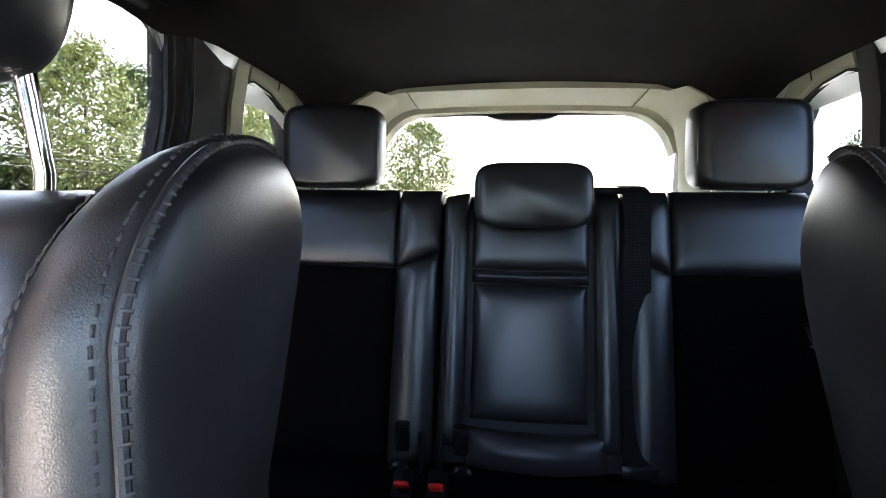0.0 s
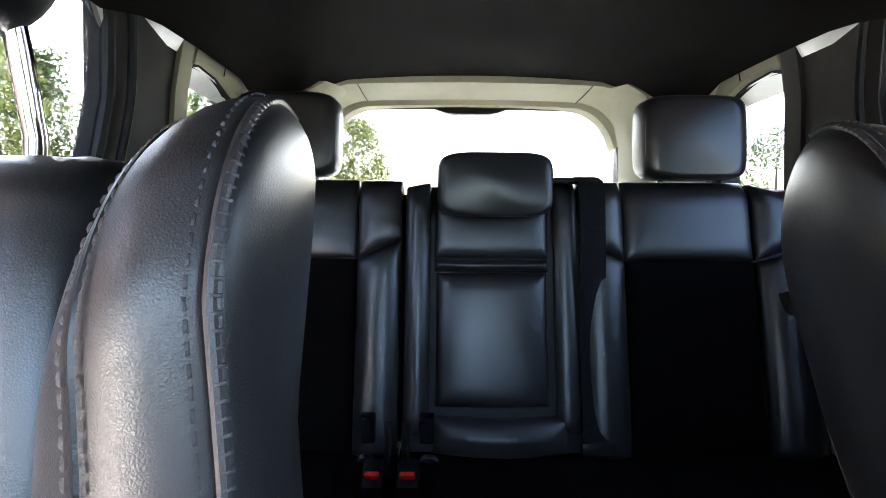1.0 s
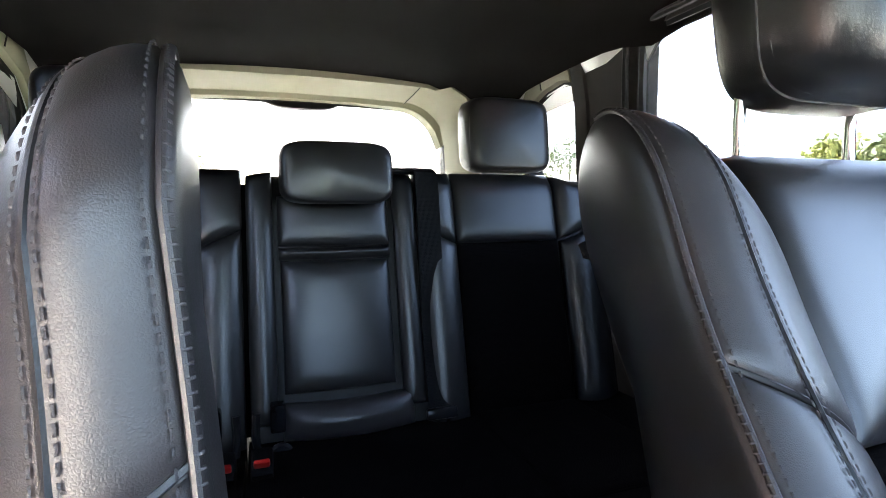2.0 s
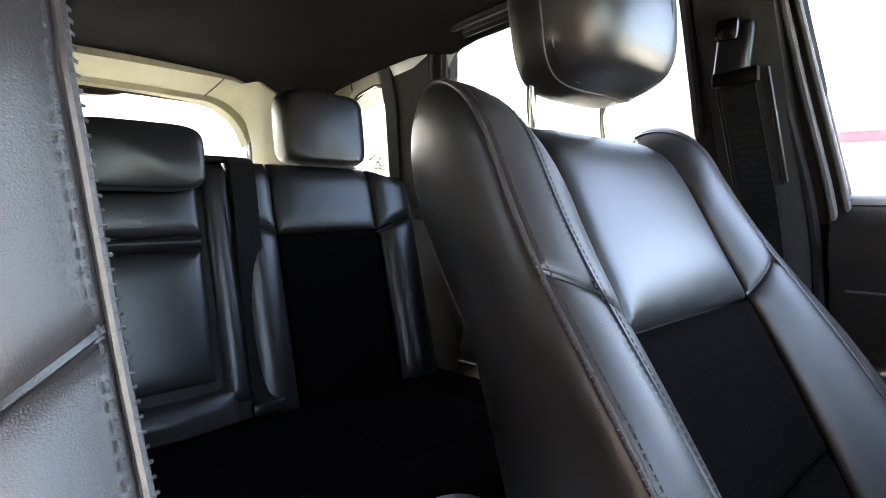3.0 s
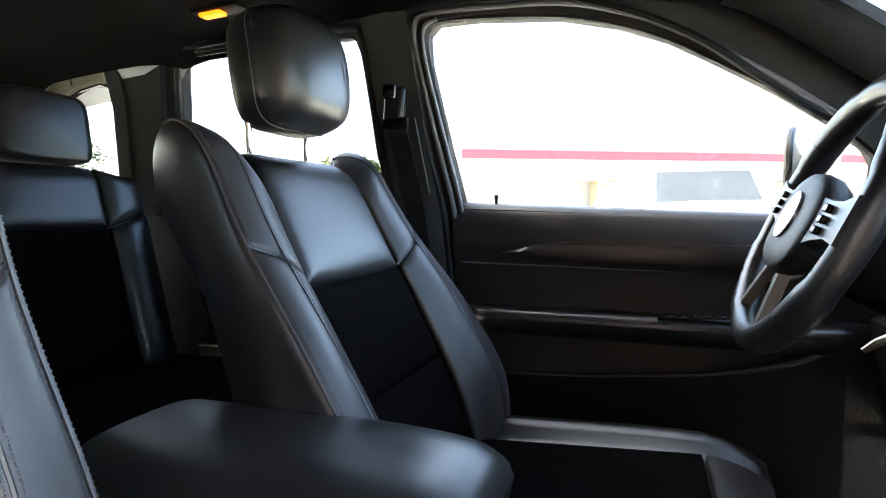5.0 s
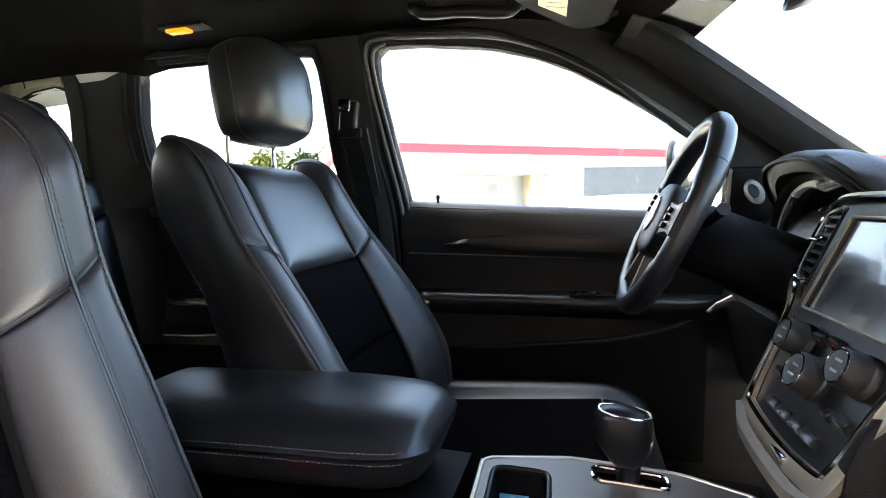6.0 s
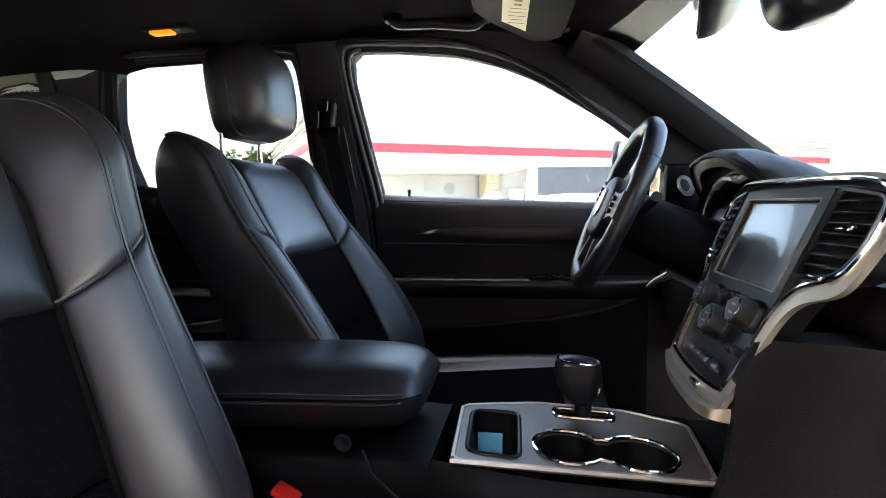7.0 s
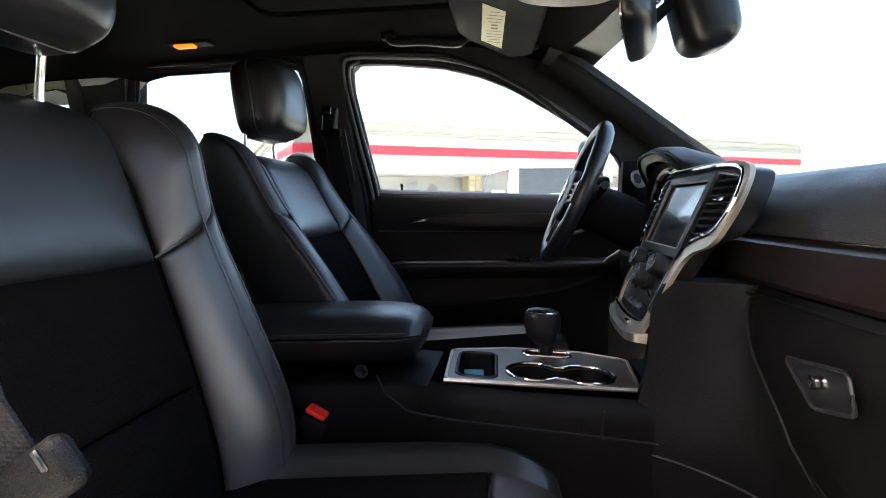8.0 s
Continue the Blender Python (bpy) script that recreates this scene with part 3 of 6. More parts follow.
        tube("seam", [L(a, b_of(a, 0.390 + 0.060 * a)) + np.array((0, 0.0048, 0)) for a in np.linspace(0.0, 0.98, 14)], 0.0030, LEATHER_FINE, st, 8)

        def Fs(a, b, k=k):
            u, w, s = flank(a, b)
            return P(k * u, w, s)
        pad("side_panel", Fs, (side * k, 0, 0.2), LEATHER_FINE, st, 10, 24, 0.003, 0.010, "smooth black leather flank")

        def Fb(a, b):
            u0, w0, s0 = lobe(a, 1.0)
            u1, w1, s1 = flank(1.0, 1.0)
            u1 = u0 + (u1 - u0) * a
            uk = u0 + 0.014 * a ** 3
            x, y, z = (1 - b) ** 2, 2 * b * (1 - b), b * b
            return P(k * (x * u0 + y * uk + z * u1), x * w0 + y * (0.45 * w0 + 0.55 * w1) + z * w1, x * s0 + y * (0.75 * s0 + 0.25 * s1) + z * s1)
        pad("shoulder", Fb, (0, 0.7, 0.7), LEATHER_FINE, st, 7, 8, 0.002, 0.010)

        def along(a, off, lift, n=90):
            """Points and normals of a seam that runs up the bolster and over the shoulder."""
            pts, nor = [], []
            for b in np.linspace(0.015, 0.995, n):
                o = L(a, b)
                du, dv = L(min(a, 0.98) + 0.02, b) - L(min(a, 0.98), b), L(a, min(b + 0.01, 1)) - L(a, b - 0.01)
                nn = np.cross(du, dv)
                nn = nn / max(np.linalg.norm(nn), 1e-9)
                if nn @ np.array((0, -1, 0.6)) < 0:
                    nn = -nn
                if a == 1.0:
                    nn = nn + np.array((side * k * 0.7, 0, 0))
                    nn = nn / np.linalg.norm(nn)
                du = du / max(np.linalg.norm(du), 1e-9)
                pts.append(o + du * off + nn * lift)
                nor.append(nn)
            return pts, nor
        # gathered edge seam: a thin welt, short gathers over it and one thread row
        tube("piping", along(1.0, 0.0, 0.0)[0], 0.0022, LEATHER, st, 8)
        tagged(stitches("gather", *along(1.0, 0.001, 0.0012), LEATHER, st, 0.0050, 0.0040, 0.0015, 0.0003, cross=True), kind="stuff")
        stitches("stitching", *along(1.0, -0.0075, 0.0026), THREAD, st, 0.0062, 0.0040, 0.0013, 0.0004)
        # twin-needle seam
        tube("seam_ridge", along(0.57, 0.0, 0.0022)[0], 0.0020, LEATHER_FINE, st, 6)
        for off in (-0.0048, 0.0048):
            stitches("stitching", *along(0.57, off, 0.0034), THREAD, st, 0.0058, 0.0042, 0.0012, 0.0004)
        # pale piping where the flank meets the back shell
        pp = [Fs(0.985, b) + np.array((side * k * 0.003, -0.002, 0)) for b in np.linspace(0.05, 0.93, 40)]
        tube("piping", pp, 0.0014, PIPING, st, 6, label="thin pale piping along the back shell")
    # head restraint
    hr = []
    HB = table([(-0.060, 0.80), (-0.055, 0.90), (-0.044, 0.965), (-0.02, 1.0), (0.004, 0.995), (0.024, 0.975), (0.040, 0.93), (0.050, 0.86), (0.056, 0.74), (0.058, 0.5)])
    hc = P(0, hr_fwd, 0.752 + hr_up)
    HS, HQ = math.sin(radians(9)), math.cos(radians(9))

    def HP(u, v, w):
        ww = w * 1.06 - 0.014 * (v / 0.10) ** 2 * (w > 0) - 0.012 * (u / 0.11) ** 2 * (w > 0) + 0.006 * v / 0.10
        return hc + np.array((side * u * (1 - 0.07 * max(0, -v / 0.10)), v * HS - ww * HQ, v * HQ + ww * HS))
    for w in (-0.061, -0.059, -0.054, -0.046, -0.034, -0.018, 0.0, 0.014, 0.026, 0.036, 0.044, 0.050, 0.054, 0.057, 0.0585):
        k = HB(w) * (0.7 if w < -0.0605 else 1)
        hr.append([HP(u, v, w) for u, v in superring(hr_w * k, 0.094 * (0.25 + 0.75 * k), 4.6, 48)])
    loft("head_restraint", hr, LEATHER_FINE, st, label="rounded black leather head restraint", sharp=70)
    tube("piping", [HP(u, v, 0.004) for u, v in superring(hr_w + 0.0002, 0.0942, 4.6, 48)], 0.0016, PIPING, st, 6, True, "pale seam round the head restraint")
    for k in (1, -1):
        tube("post", [P(k * 0.074, post_w - 0.026, 0.54), P(k * 0.074, post_w - 0.016, 0.62), P(k * 0.074, post_w, 0.66), P(k * 0.074, post_w + 0.020, 0.71 + hr_up)], 0.0056, CHROME, st, 12, label="chrome head restraint post")
        tube("guide", [P(k * 0.074, post_w - 0.020, 0.588), P(k * 0.074, post_w - 0.018, 0.606)], 0.012, PLASTIC_SMOOTH, st, 12)

    # cushion
    def top(u, q):
        e = abs(u)
        base = bz + 0.040 - sink + 0.045 * q - 0.045 * max(0, (q - 0.78) / 0.22) ** 2
        bol = 0.040 * math.exp(-((e - 0.212) / 0.036) ** 2) * (1 - 0.35 * q)
        drop = 0.06 * max(0, (e - 0.212) / 0.05) ** 2
        return base + bol - drop

    def Y(q):
        return by + 0.03 - 0.51 * q
    rg = []
    for q in (-0.05, 0.0, 0.1, 0.2, 0.3, 0.4, 0.5, 0.6, 0.7, 0.8, 0.86, 0.91, 0.95, 0.98, 1.0, 1.02):
        qq = max(0, min(q, 1))
        us = np.linspace(-0.262, 0.262, 37)
        sh = 1 - 0.16 * max(0, (q - 0.55) / 0.47) ** 2
        r_ = [(cx + u * sh, Y(q), top(u, qq) - 0.006 - (0.10 if q > 1.01 else 0.03 if q == 1.0 else 0)) for u in us]
        r_ += [(cx + 0.262 * sh, Y(q), bz - 0.06), (cx + 0.22 * sh, Y(q) + 0.02, bz - 0.115), (cx - 0.22 * sh, Y(q) + 0.02, bz - 0.115), (cx - 0.262 * sh, Y(q), bz - 0.06)]
        rg.append(r_)
    loft("cushion", rg, LEATHER_FINE, st, label="black leather seat cushion", sharp=60)
    pad("cushion_insert", lambda a, b: np.array((cx + (a - 0.5) * 0.325, Y(0.02 + 0.78 * b), top((a - 0.5) * 0.325, 0.02 + 0.78 * b))), (0, 0, 1), SUEDE, st, 8, 12, 0.006, 0.012, "black suede cushion insert")
    pad("cushion_front", lambda a, b: np.array((cx + (a - 0.5) * 0.325, Y(0.805 + 0.18 * b), top((a - 0.5) * 0.325, 0.805 + 0.18 * b))), (0, 0, 1), LEATHER, st, 8, 6, 0.006, 0.012)
    for k in (1, -1):
        ed = [(cx + k * 0.236 * (1 - 0.16 * max(0, (q - 0.55) / 0.47) ** 2), Y(q), top(k * 0.236, q) - 0.005) for q in np.linspace(0.05, 0.92, 30)]
        stitches("stitching", ed, [(0.2 * k, 0, 1)] * 30, THREAD, st, 0.006, 0.004, 0.0013)
    rbox("seat_base", (0.46, 0.46, 0.16), (cx, by - 0.22, 0.66), PLASTIC, st, 0.02)
    for k in (1, -1):
        rbox("seat_rail", (0.03, 0.56, 0.03), (cx + k * 0.19, by - 0.22, 0.585), PLASTIC_SMOOTH, st, 0.004)
    rbox("recliner_cover", (0.03, 0.30, 0.10), (cx + side * 0.272, by - 0.12, 0.79), PLASTIC, st, 0.012, label="black plastic side cover")
    return st


front_seat(0.354, 1, 0.066, 0.878, 24, DRIVER_BOLSTER, 0.664, "black leather driver's seat with perforated suede inserts", 1.0, -0.012, 0.042, 0.012)
front_seat(-0.371, -1, 0.150, 0.852, 12.5, PASSENGER_BOLSTER, 0.636, "black leather front passenger seat with grey topstitching", 0.93, -0.004, 0.040, 0.0, -0.028, 0.90)



# ---- rear bench ----
BASE = Vector((0, 0.010, 0.010))
def ry(z):
    return 0.952 + 0.24 * (z - 1.02)


def rear_pad(name, x0, x1, z0, z1, mat, parent, puff=0.01, bow=0.0, soft=0.015, lab="", nu=8, nv=10, slant=0.0):
    """Rear backrest panel between two uprights; z edges may slant."""
    def F(a, b):
        x = x0 + (x1 - x0) * a
        z = (z0 + slant * a if isinstance(z0, float) else z0(a)) + ((z1(a) if callable(z1) else z1) - (z0 + slant * a if isinstance(z0, float) else z0(a))) * b
        roll = 0.05 * max(0, (z - 1.41) / 0.045) ** 2 * 0.6
        return np.array((x, ry(z) - bow * math.sin(math.pi * a) + roll, z))
    return pad(name, F, (0, -1, 0.2), mat, parent, nu, nv, puff, soft, lab)


def rear_headrest(parent, cx, w, h, d, y, z, lab):
    prof = ((-d * 0.5, 0.74), (-d * 0.48, 0.86), (-d * 0.41, 0.95), (-d * 0.2, 1.0), (d * 0.2, 1.0), (d * 0.42, 0.93), (d * 0.5, 0.75))
    rings = [[(cx + u, y + q + 0.10 * v + 0.02 * (u / w) ** 2, z + h / 2 + v) for u, v in superring(w / 2 * k, h / 2 * (k * 0.6 + 0.4), 6.0, 40)] for q, k in prof]
    ob = loft("head_restraint", rings, LEATHER_FINE, parent, label=lab, sharp=70)
    for k in (1, -1):
        tube("post", [(cx + k * 0.05, y + 0.005, z - 0.03), (cx + k * 0.05, y + 0.01, z + 0.03)], 0.006, CHROME, parent, 10)
    tube("piping", [(cx + u, y - d * 0.36 + 0.10 * v + 0.02 * (u / w) ** 2, z + h / 2 + v) for u, v in superring(w / 2 * 0.955, h / 2 * 0.97, 4.2, 44)], 0.0016, LEATHER, parent, 6, True)
    return ob


def bench_half(name, x0, x1, sgn, label, with_centre):
    b = thing(name, ((x0 + x1) / 2, 1.05, 0.62), label, "bench seat", "rear bench")
    rings = []
    for z in (0.90, 1.0, 1.2, 1.36, 1.41, 1.432, 1.44):
        y0 = ry(z) + 0.012 + (0.02 if z > 1.42 else 0) + (0.02 if z == 1.44 else 0)
        y1 = ry(z) + 0.14 - (0.02 if z == 1.44 else 0)
        rings.append([(x0 + 0.004, y0, z), (x1 - 0.004, y0, z), (x1 - 0.004, y1, z), (x0 + 0.004, y1, z)])
    loft("back_core", rings, PLASTIC_SOFT, b)
    xi, xc0, xc1, xo = 0.170, 0.258, 0.505, 0.612
    f = lambda u: sgn * u
    rear_pad("upper_panel", f(xc0), f(xc1), 1.302, 1.452, LEATHER_FINE, b, 0.009, 0.002, 0.012, "smooth black leather upper panel", 10)
    rear_pad("insert", f(xc0), f(xc1), 0.95, 1.300, SUEDE, b, 0.008, -0.006, 0.015, "black suede insert", 10)
    rear_pad("bolster_upper", f(xc0 - 0.002), f(xi), lambda a: 1.302 + 0.036 * a, 1.450, LEATHER_FINE, b, 0.012, 0.006, 0.012, "black leather bolster")
    rear_pad("bolster_lower", f(xc0 - 0.002), f(xi), 0.95, lambda a: 1.300 + 0.036 * a, LEATHER_FINE, b, 0.012, 0.012, 0.012, "black leather bolster")
    rear_pad("bolster_upper", f(xc1 + 0.002), f(xo), lambda a: 1.302 + 0.036 * a, lambda a: 1.450 - 0.03 * a, LEATHER_FINE, b, 0.012, 0.006, 0.012, "black leather bolster")
    rear_pad("bolster_lower", f(xc1 + 0.002), f(xo), 0.95, lambda a: 1.300 + 0.036 * a, LEATHER_FINE, b, 0.012, 0.020, 0.012, "black leather bolster")
    rear_headrest(b, f(0.402), 0.205, 0.168, 0.10, 1.095, 1.455, "square-shouldered black leather head restraint")
    # cushion
    def cz(q):
        return 0.952 + 0.02 * q - 0.05 * max(0, (q - 0.8) / 0.2) ** 2
    cx0, cx1 = (x0, x1)
    rg = []
    for q in (0.0, 0.25, 0.5, 0.75, 0.88, 0.95, 1.0):
        yy = 0.965 - 0.48 * q
        row = [(cx0 + (cx1 - cx0) * i / 10, yy, cz(q) - 0.012 * math.cos(2 * math.pi * i / 10) * 0) for i in range(11)]
        rg.append(row + [(cx1, yy, 0.80), (cx0, yy, 0.80)])
    loft("cushion", rg, SUEDE, b, label="black suede bench cushion", sharp=50)
    pad("cushion_insert", lambda a, c: np.array((f(xc0) + (f(xc1) - f(xc0)) * a, 0.945 - 0.36 * c, cz(0.05 + 0.75 * c) + 0.001)), (0, 0, 1), SUEDE, b, 8, 8, 0.008, 0.012)
    rbox("seat_base", (abs(x1 - x0) - 0.03, 0.42, 0.24), ((x0 + x1) / 2, 0.74, 0.69), PLASTIC, b, 0.02)
    if with_centre:
        rbox("gap_cover", (0.034, 0.02, 0.50), (-0.170, ry(1.18) + 0.09, 1.18), PLASTIC, b, 0.004, (-13.5, 0, 0), 1)
        # fold-down armrest section with its low head restraint
        rear_pad("inner_bolster", -0.165, -0.114, 0.99, lambda a: 1.438 + 0.01 * a, LEATHER_FINE, b, 0.010, 0.012, 0.010, "narrow black leather bolster")
        rear_pad("inner_bolster", 0.118, 0.168, 0.99, 1.448, LEATHER_FINE, b, 0.010, 0.004, 0.010, "narrow black leather bolster")
        rear_pad("armrest_upper", -0.108, 0.110, 1.304, 1.400, LEATHER_FINE, b, 0.010, 0.008, 0.012, "fold-down armrest top panel")
        rear_pad("armrest_band", -0.108, 0.110, 1.278, 1.301, LEATHER_FINE, b, 0.012, 0.010, 0.008, "narrow sewn band")
        rear_pad("armrest_panel", -0.104, 0.106, 1.035, 1.275, LEATHER_FINE, b, 0.011, 0.005, 0.010, "padded centre armrest in smooth black leather", 10, 14)
        rings = [[(0.001 + u, 1.005 + q + 0.12 * v, 1.441 + v) for u, v in superring(0.104 * k, 0.058 * (0.3 + 0.7 * k), 5.0, 40)] for q, k in ((-0.060, 0.84), (-0.057, 0.92), (-0.050, 0.965), (-0.03, 1.0), (0.03, 1.0), (0.05, 0.9), (0.06, 0.7))]
        loft("head_restraint", rings, LEATHER_FINE, b, label="low folding centre head restraint in black leather", sharp=70)
        rear_pad("centre_cushion", -0.11, 0.14, 0.955, 1.02, LEATHER, b, 0.02, 0.02, 0.02)
        rbox("belt_bezel", (0.085, 0.04, 0.012), (0.155, 1.06, 1.452), PLASTIC_SMOOTH, b, 0.005, label="black belt guide on the seat top")
    return b


bench_half("bench_seat", -0.168, 0.63, 1, "wide half of a black leather rear bench with folding armrest", True)
bench_half("bench_seat", -0.63, -0.172, -1, "narrow half of a black leather rear bench", False)

# centre belt lying down the backrest, and its stalk buckle
cb = thing("seat_belt", (0.19, 0.93, 0.93), "black centre seat belt hanging down the rear backrest", "seat belt")
bp = curve_through([(0.188, 1.10, 1.462), (0.188, 1.045, 1.455), (0.188, 1.018, 1.43), (0.188, 0.995, 1.30), (0.187, 0.972, 1.15), (0.186, 0.940, 1.03), (0.186, 0.922, 0.985)], 5)
loft("webbing", [[(p[0] - 0.024, p[1] - 0.002, p[2]), (p[0] + 0.024, p[1] - 0.002, p[2]), (p[0] + 0.024, p[1], p[2] + 0.001), (p[0] - 0.024, p[1], p[2] + 0.001)] for p in bp], WEBBING, cb)
rbox("tongue", (0.062, 0.014, 0.022), (0.186, 0.915, 0.977), PLASTIC_SMOOTH, cb, 0.004, (-15, 0, 0), label="black belt tongue housing")
tube("latch_plate", [(0.176, 0.908, 0.966), (0.176, 0.902, 0.928), (0.196, 0.902, 0.928), (0.196, 0.908, 0.966)], 0.0032, CHROME, cb, 6, label="bright metal latch plate")
# hinge covers and latches between the bench halves
for hx in (-0.222, -0.118):
    h = thing("hinge_cover", (hx, 0.94, 0.93), "dark plastic hinge cover beside the rear bench", "hinge cover", "rear bench hinges")
    sgh = 1 if hx < -0.15 else -1
    rbox("cover", (0.026, 0.02, 0.055), (hx, 0.925, 1.008), PIANO, h, 0.004, (10, 0, 0))
    lathe("pivot", [(0.0, -0.006), (0.020, -0.006), (0.022, 0.0), (0.018, 0.006), (0.0, 0.007)], pose(hx - sgh * 0.004, 0.91, 0.945, 90, 0, 0), PLASTIC_SMOOTH, h, 20)
    tube("lever", [(hx + sgh * 0.036, 0.92, 1.02), (hx + sgh * 0.038, 0.912, 0.985), (hx + sgh * 0.034, 0.905, 0.95), (hx + sgh * 0.034, 0.90, 0.88)], 0.007, PLASTIC_SMOOTH, h, 8)
for bx in (-0.20, -0.145):
    k = thing("seat_buckle", (bx, 0.80, 0.955), "black rear seat buckle with a red release button", "seat buckle", "rear buckles")
    rbox("housing", (0.034, 0.05, 0.05), (bx, 0.83, 0.965), PLASTIC, k, 0.006, (35, 0, 0))
    rbox("button", (0.024, 0.008, 0.018), (bx, 0.806, 0.985), RED, k, 0.003, (35, 0, 0), label="red release button")


# ---- centre console ----
BASE = Vector((0.046, 0.045, 0.023))
console = thing("centre_console", (0, -0.2, 0.57), "black plastic centre console with brushed silver top", "console")


def con_z(y):
    return 0.972 + 0.05 * (y + 0.50)


side_prof = []
for y, zt, hw in ((0.36, 0.985, 0.105), (0.30, 0.99, 0.11), (0.10, 0.995, 0.115), (-0.06, 1.005, 0.122), (-0.13, 1.012, 0.138), (-0.168, 1.006, 0.147), (-0.174, 1.005, 0.149), (-0.30, 0.988, 0.158), (-0.45, 0.974, 0.160), (-0.515, 0.968, 0.159), (-0.525, 0.967, 0.159), (-0.56, 0.965, 0.158), (-0.66, 0.98, 0.156), (-0.80, 1.0, 0.156)):
    cx = -0.040
    hw -= 0.028
    zt += (0.007 if y < -0.17 else -0.006) - 0.05 * max(0.0, min(y, -0.17) + 0.50)
    dip = 0.075 if -0.52 < y < -0.17 else 0.0
    side_prof.append([(cx - hw, y, 0.57), (cx - hw - 0.004, y, zt - 0.08), (cx - hw, y, zt - 0.03), (cx - hw + 0.006, y, zt - 0.008), (cx - hw + 0.018, y, zt), (cx - hw + 0.026, y, zt - dip),
                      (cx + hw - 0.026, y, zt - dip), (cx + hw - 0.018, y, zt), (cx + hw - 0.006, y, zt - 0.008), (cx + hw, y, zt - 0.03), (cx + hw + 0.004, y, zt - 0.08), (cx + hw, y, 0.57)])
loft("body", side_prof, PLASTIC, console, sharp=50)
# brushed top plate with cut-outs
def con(x, y, w):
    return (x, y, con_z(y) + 0.008 + w)


bin_hole = rounded([(-0.132, -0.280), (0.006, -0.276), (0.002, -0.208), (-0.126, -0.214)], 0.018)


def eight(grow=0.0):
    """Outline of two touching round cup holders."""
    r, d = 0.0440 + grow, 0.043
    a0 = math.acos(min(1, (d - 0.008) / r))
    out = []
    for i in range(21):
        t = -math.pi / 2 + a0 + (2 * math.pi - 2 * a0) * i / 20
        out.append((-0.086 + r * math.cos(t), -0.341 + r * math.sin(t)))
    for i in range(21):
        t = math.pi / 2 + a0 + (2 * math.pi - 2 * a0) * i / 20
        out.append((-0.086 + r * math.cos(t), -0.427 + r * math.sin(t)))
    return out


panel = rounded([(-0.134, -0.500), (-0.150, -0.200), (0.018, -0.192), (0.052, -0.30), (0.052, -0.43), (0.020, -0.512)], 0.018)
slot = rounded([(0.006, -0.412), (0.038, -0.412), (0.038, -0.326), (0.006, -0.326)], 0.012)
plate("top_plate", panel, con, 0.006, CONSOLE_SILVER, console, [bin_hole, eight(), slot], label="brushed silver console plate")
tube("plate_edge", curve_through([con(x, y, 0.004) for x, y in panel], 2, True), 0.004, SILVER, console, 6, True)


def well(name, loop, depth, mat, shrink=0.92):
    cxy = np.mean(np.array(loop), axis=0)
    r1 = [con(x, y, 0.002) for x, y in loop]
    r2 = [con(cxy[0] + (x - cxy[0]) * shrink, cxy[1] + (y - cxy[1]) * shrink, -depth) for x, y in loop]
    vs = r1 + r2
    n = len(loop)
    fs = [(i, (i + 1) % n, n + (i + 1) % n, n + i) for i in range(n)] + [tuple(range(n, 2 * n))]
    return piece(name, vs, fs, mat, console, "", 60)


# the body's top is set below the plate so that the wells show
well("storage_well", bin_hole, 0.062, PLASTIC, 0.86)
well("cup_well", eight(-0.001), 0.065, PLASTIC, 0.86)
tube("cup_rim", [con(x, y, 0.007) for x, y in eight(0.001)], 0.0030, CHROME, console, 8, True, "chrome rim round two cup holders")
tube("bin_rim", [con(x, y, 0.006) for x, y in bin_hole], 0.0032, PLASTIC_SMOOTH, console, 8, True)
tube("shift_rim", [con(x, y, 0.007) for x, y in slot], 0.0028, CHROME, console, 8, True, "chrome shift gate rim")
# panel joints on the flank
tube("joint", [(-0.140, -0.085, 1.0), (-0.150, -0.10, 0.975), (-0.165, -0.14, 0.952), (-0.172, -0.22, 0.942), (-0.1745, -0.44, 0.925), (-0.174, -0.70, 0.90)], 0.0022, RUBBER, console, 6)
tube("joint", [(-0.1745, -0.44, 0.965), (-0.176, -0.436, 0.925)], 0.002, RUBBER, console, 6)
lathe("socket", [(0.0, 0.0), (0.010, 0.0), (0.012, 0.004), (0.009, 0.005), (0.0, 0.001)], pose(-0.130, -0.057, 1.005, 0, -90, 0), RUBBER, console, 16)
note = thing("paper_card", (-0.05, -0.225, 0.99), "small cyan printed card lying in the console tray", "card")
rbox("card", (0.002, 0.036, 0.044), (-0.012, -0.234, con_z(-0.234) - 0.036), CYAN, note, 0.0006, (0, 18, 0), 1)

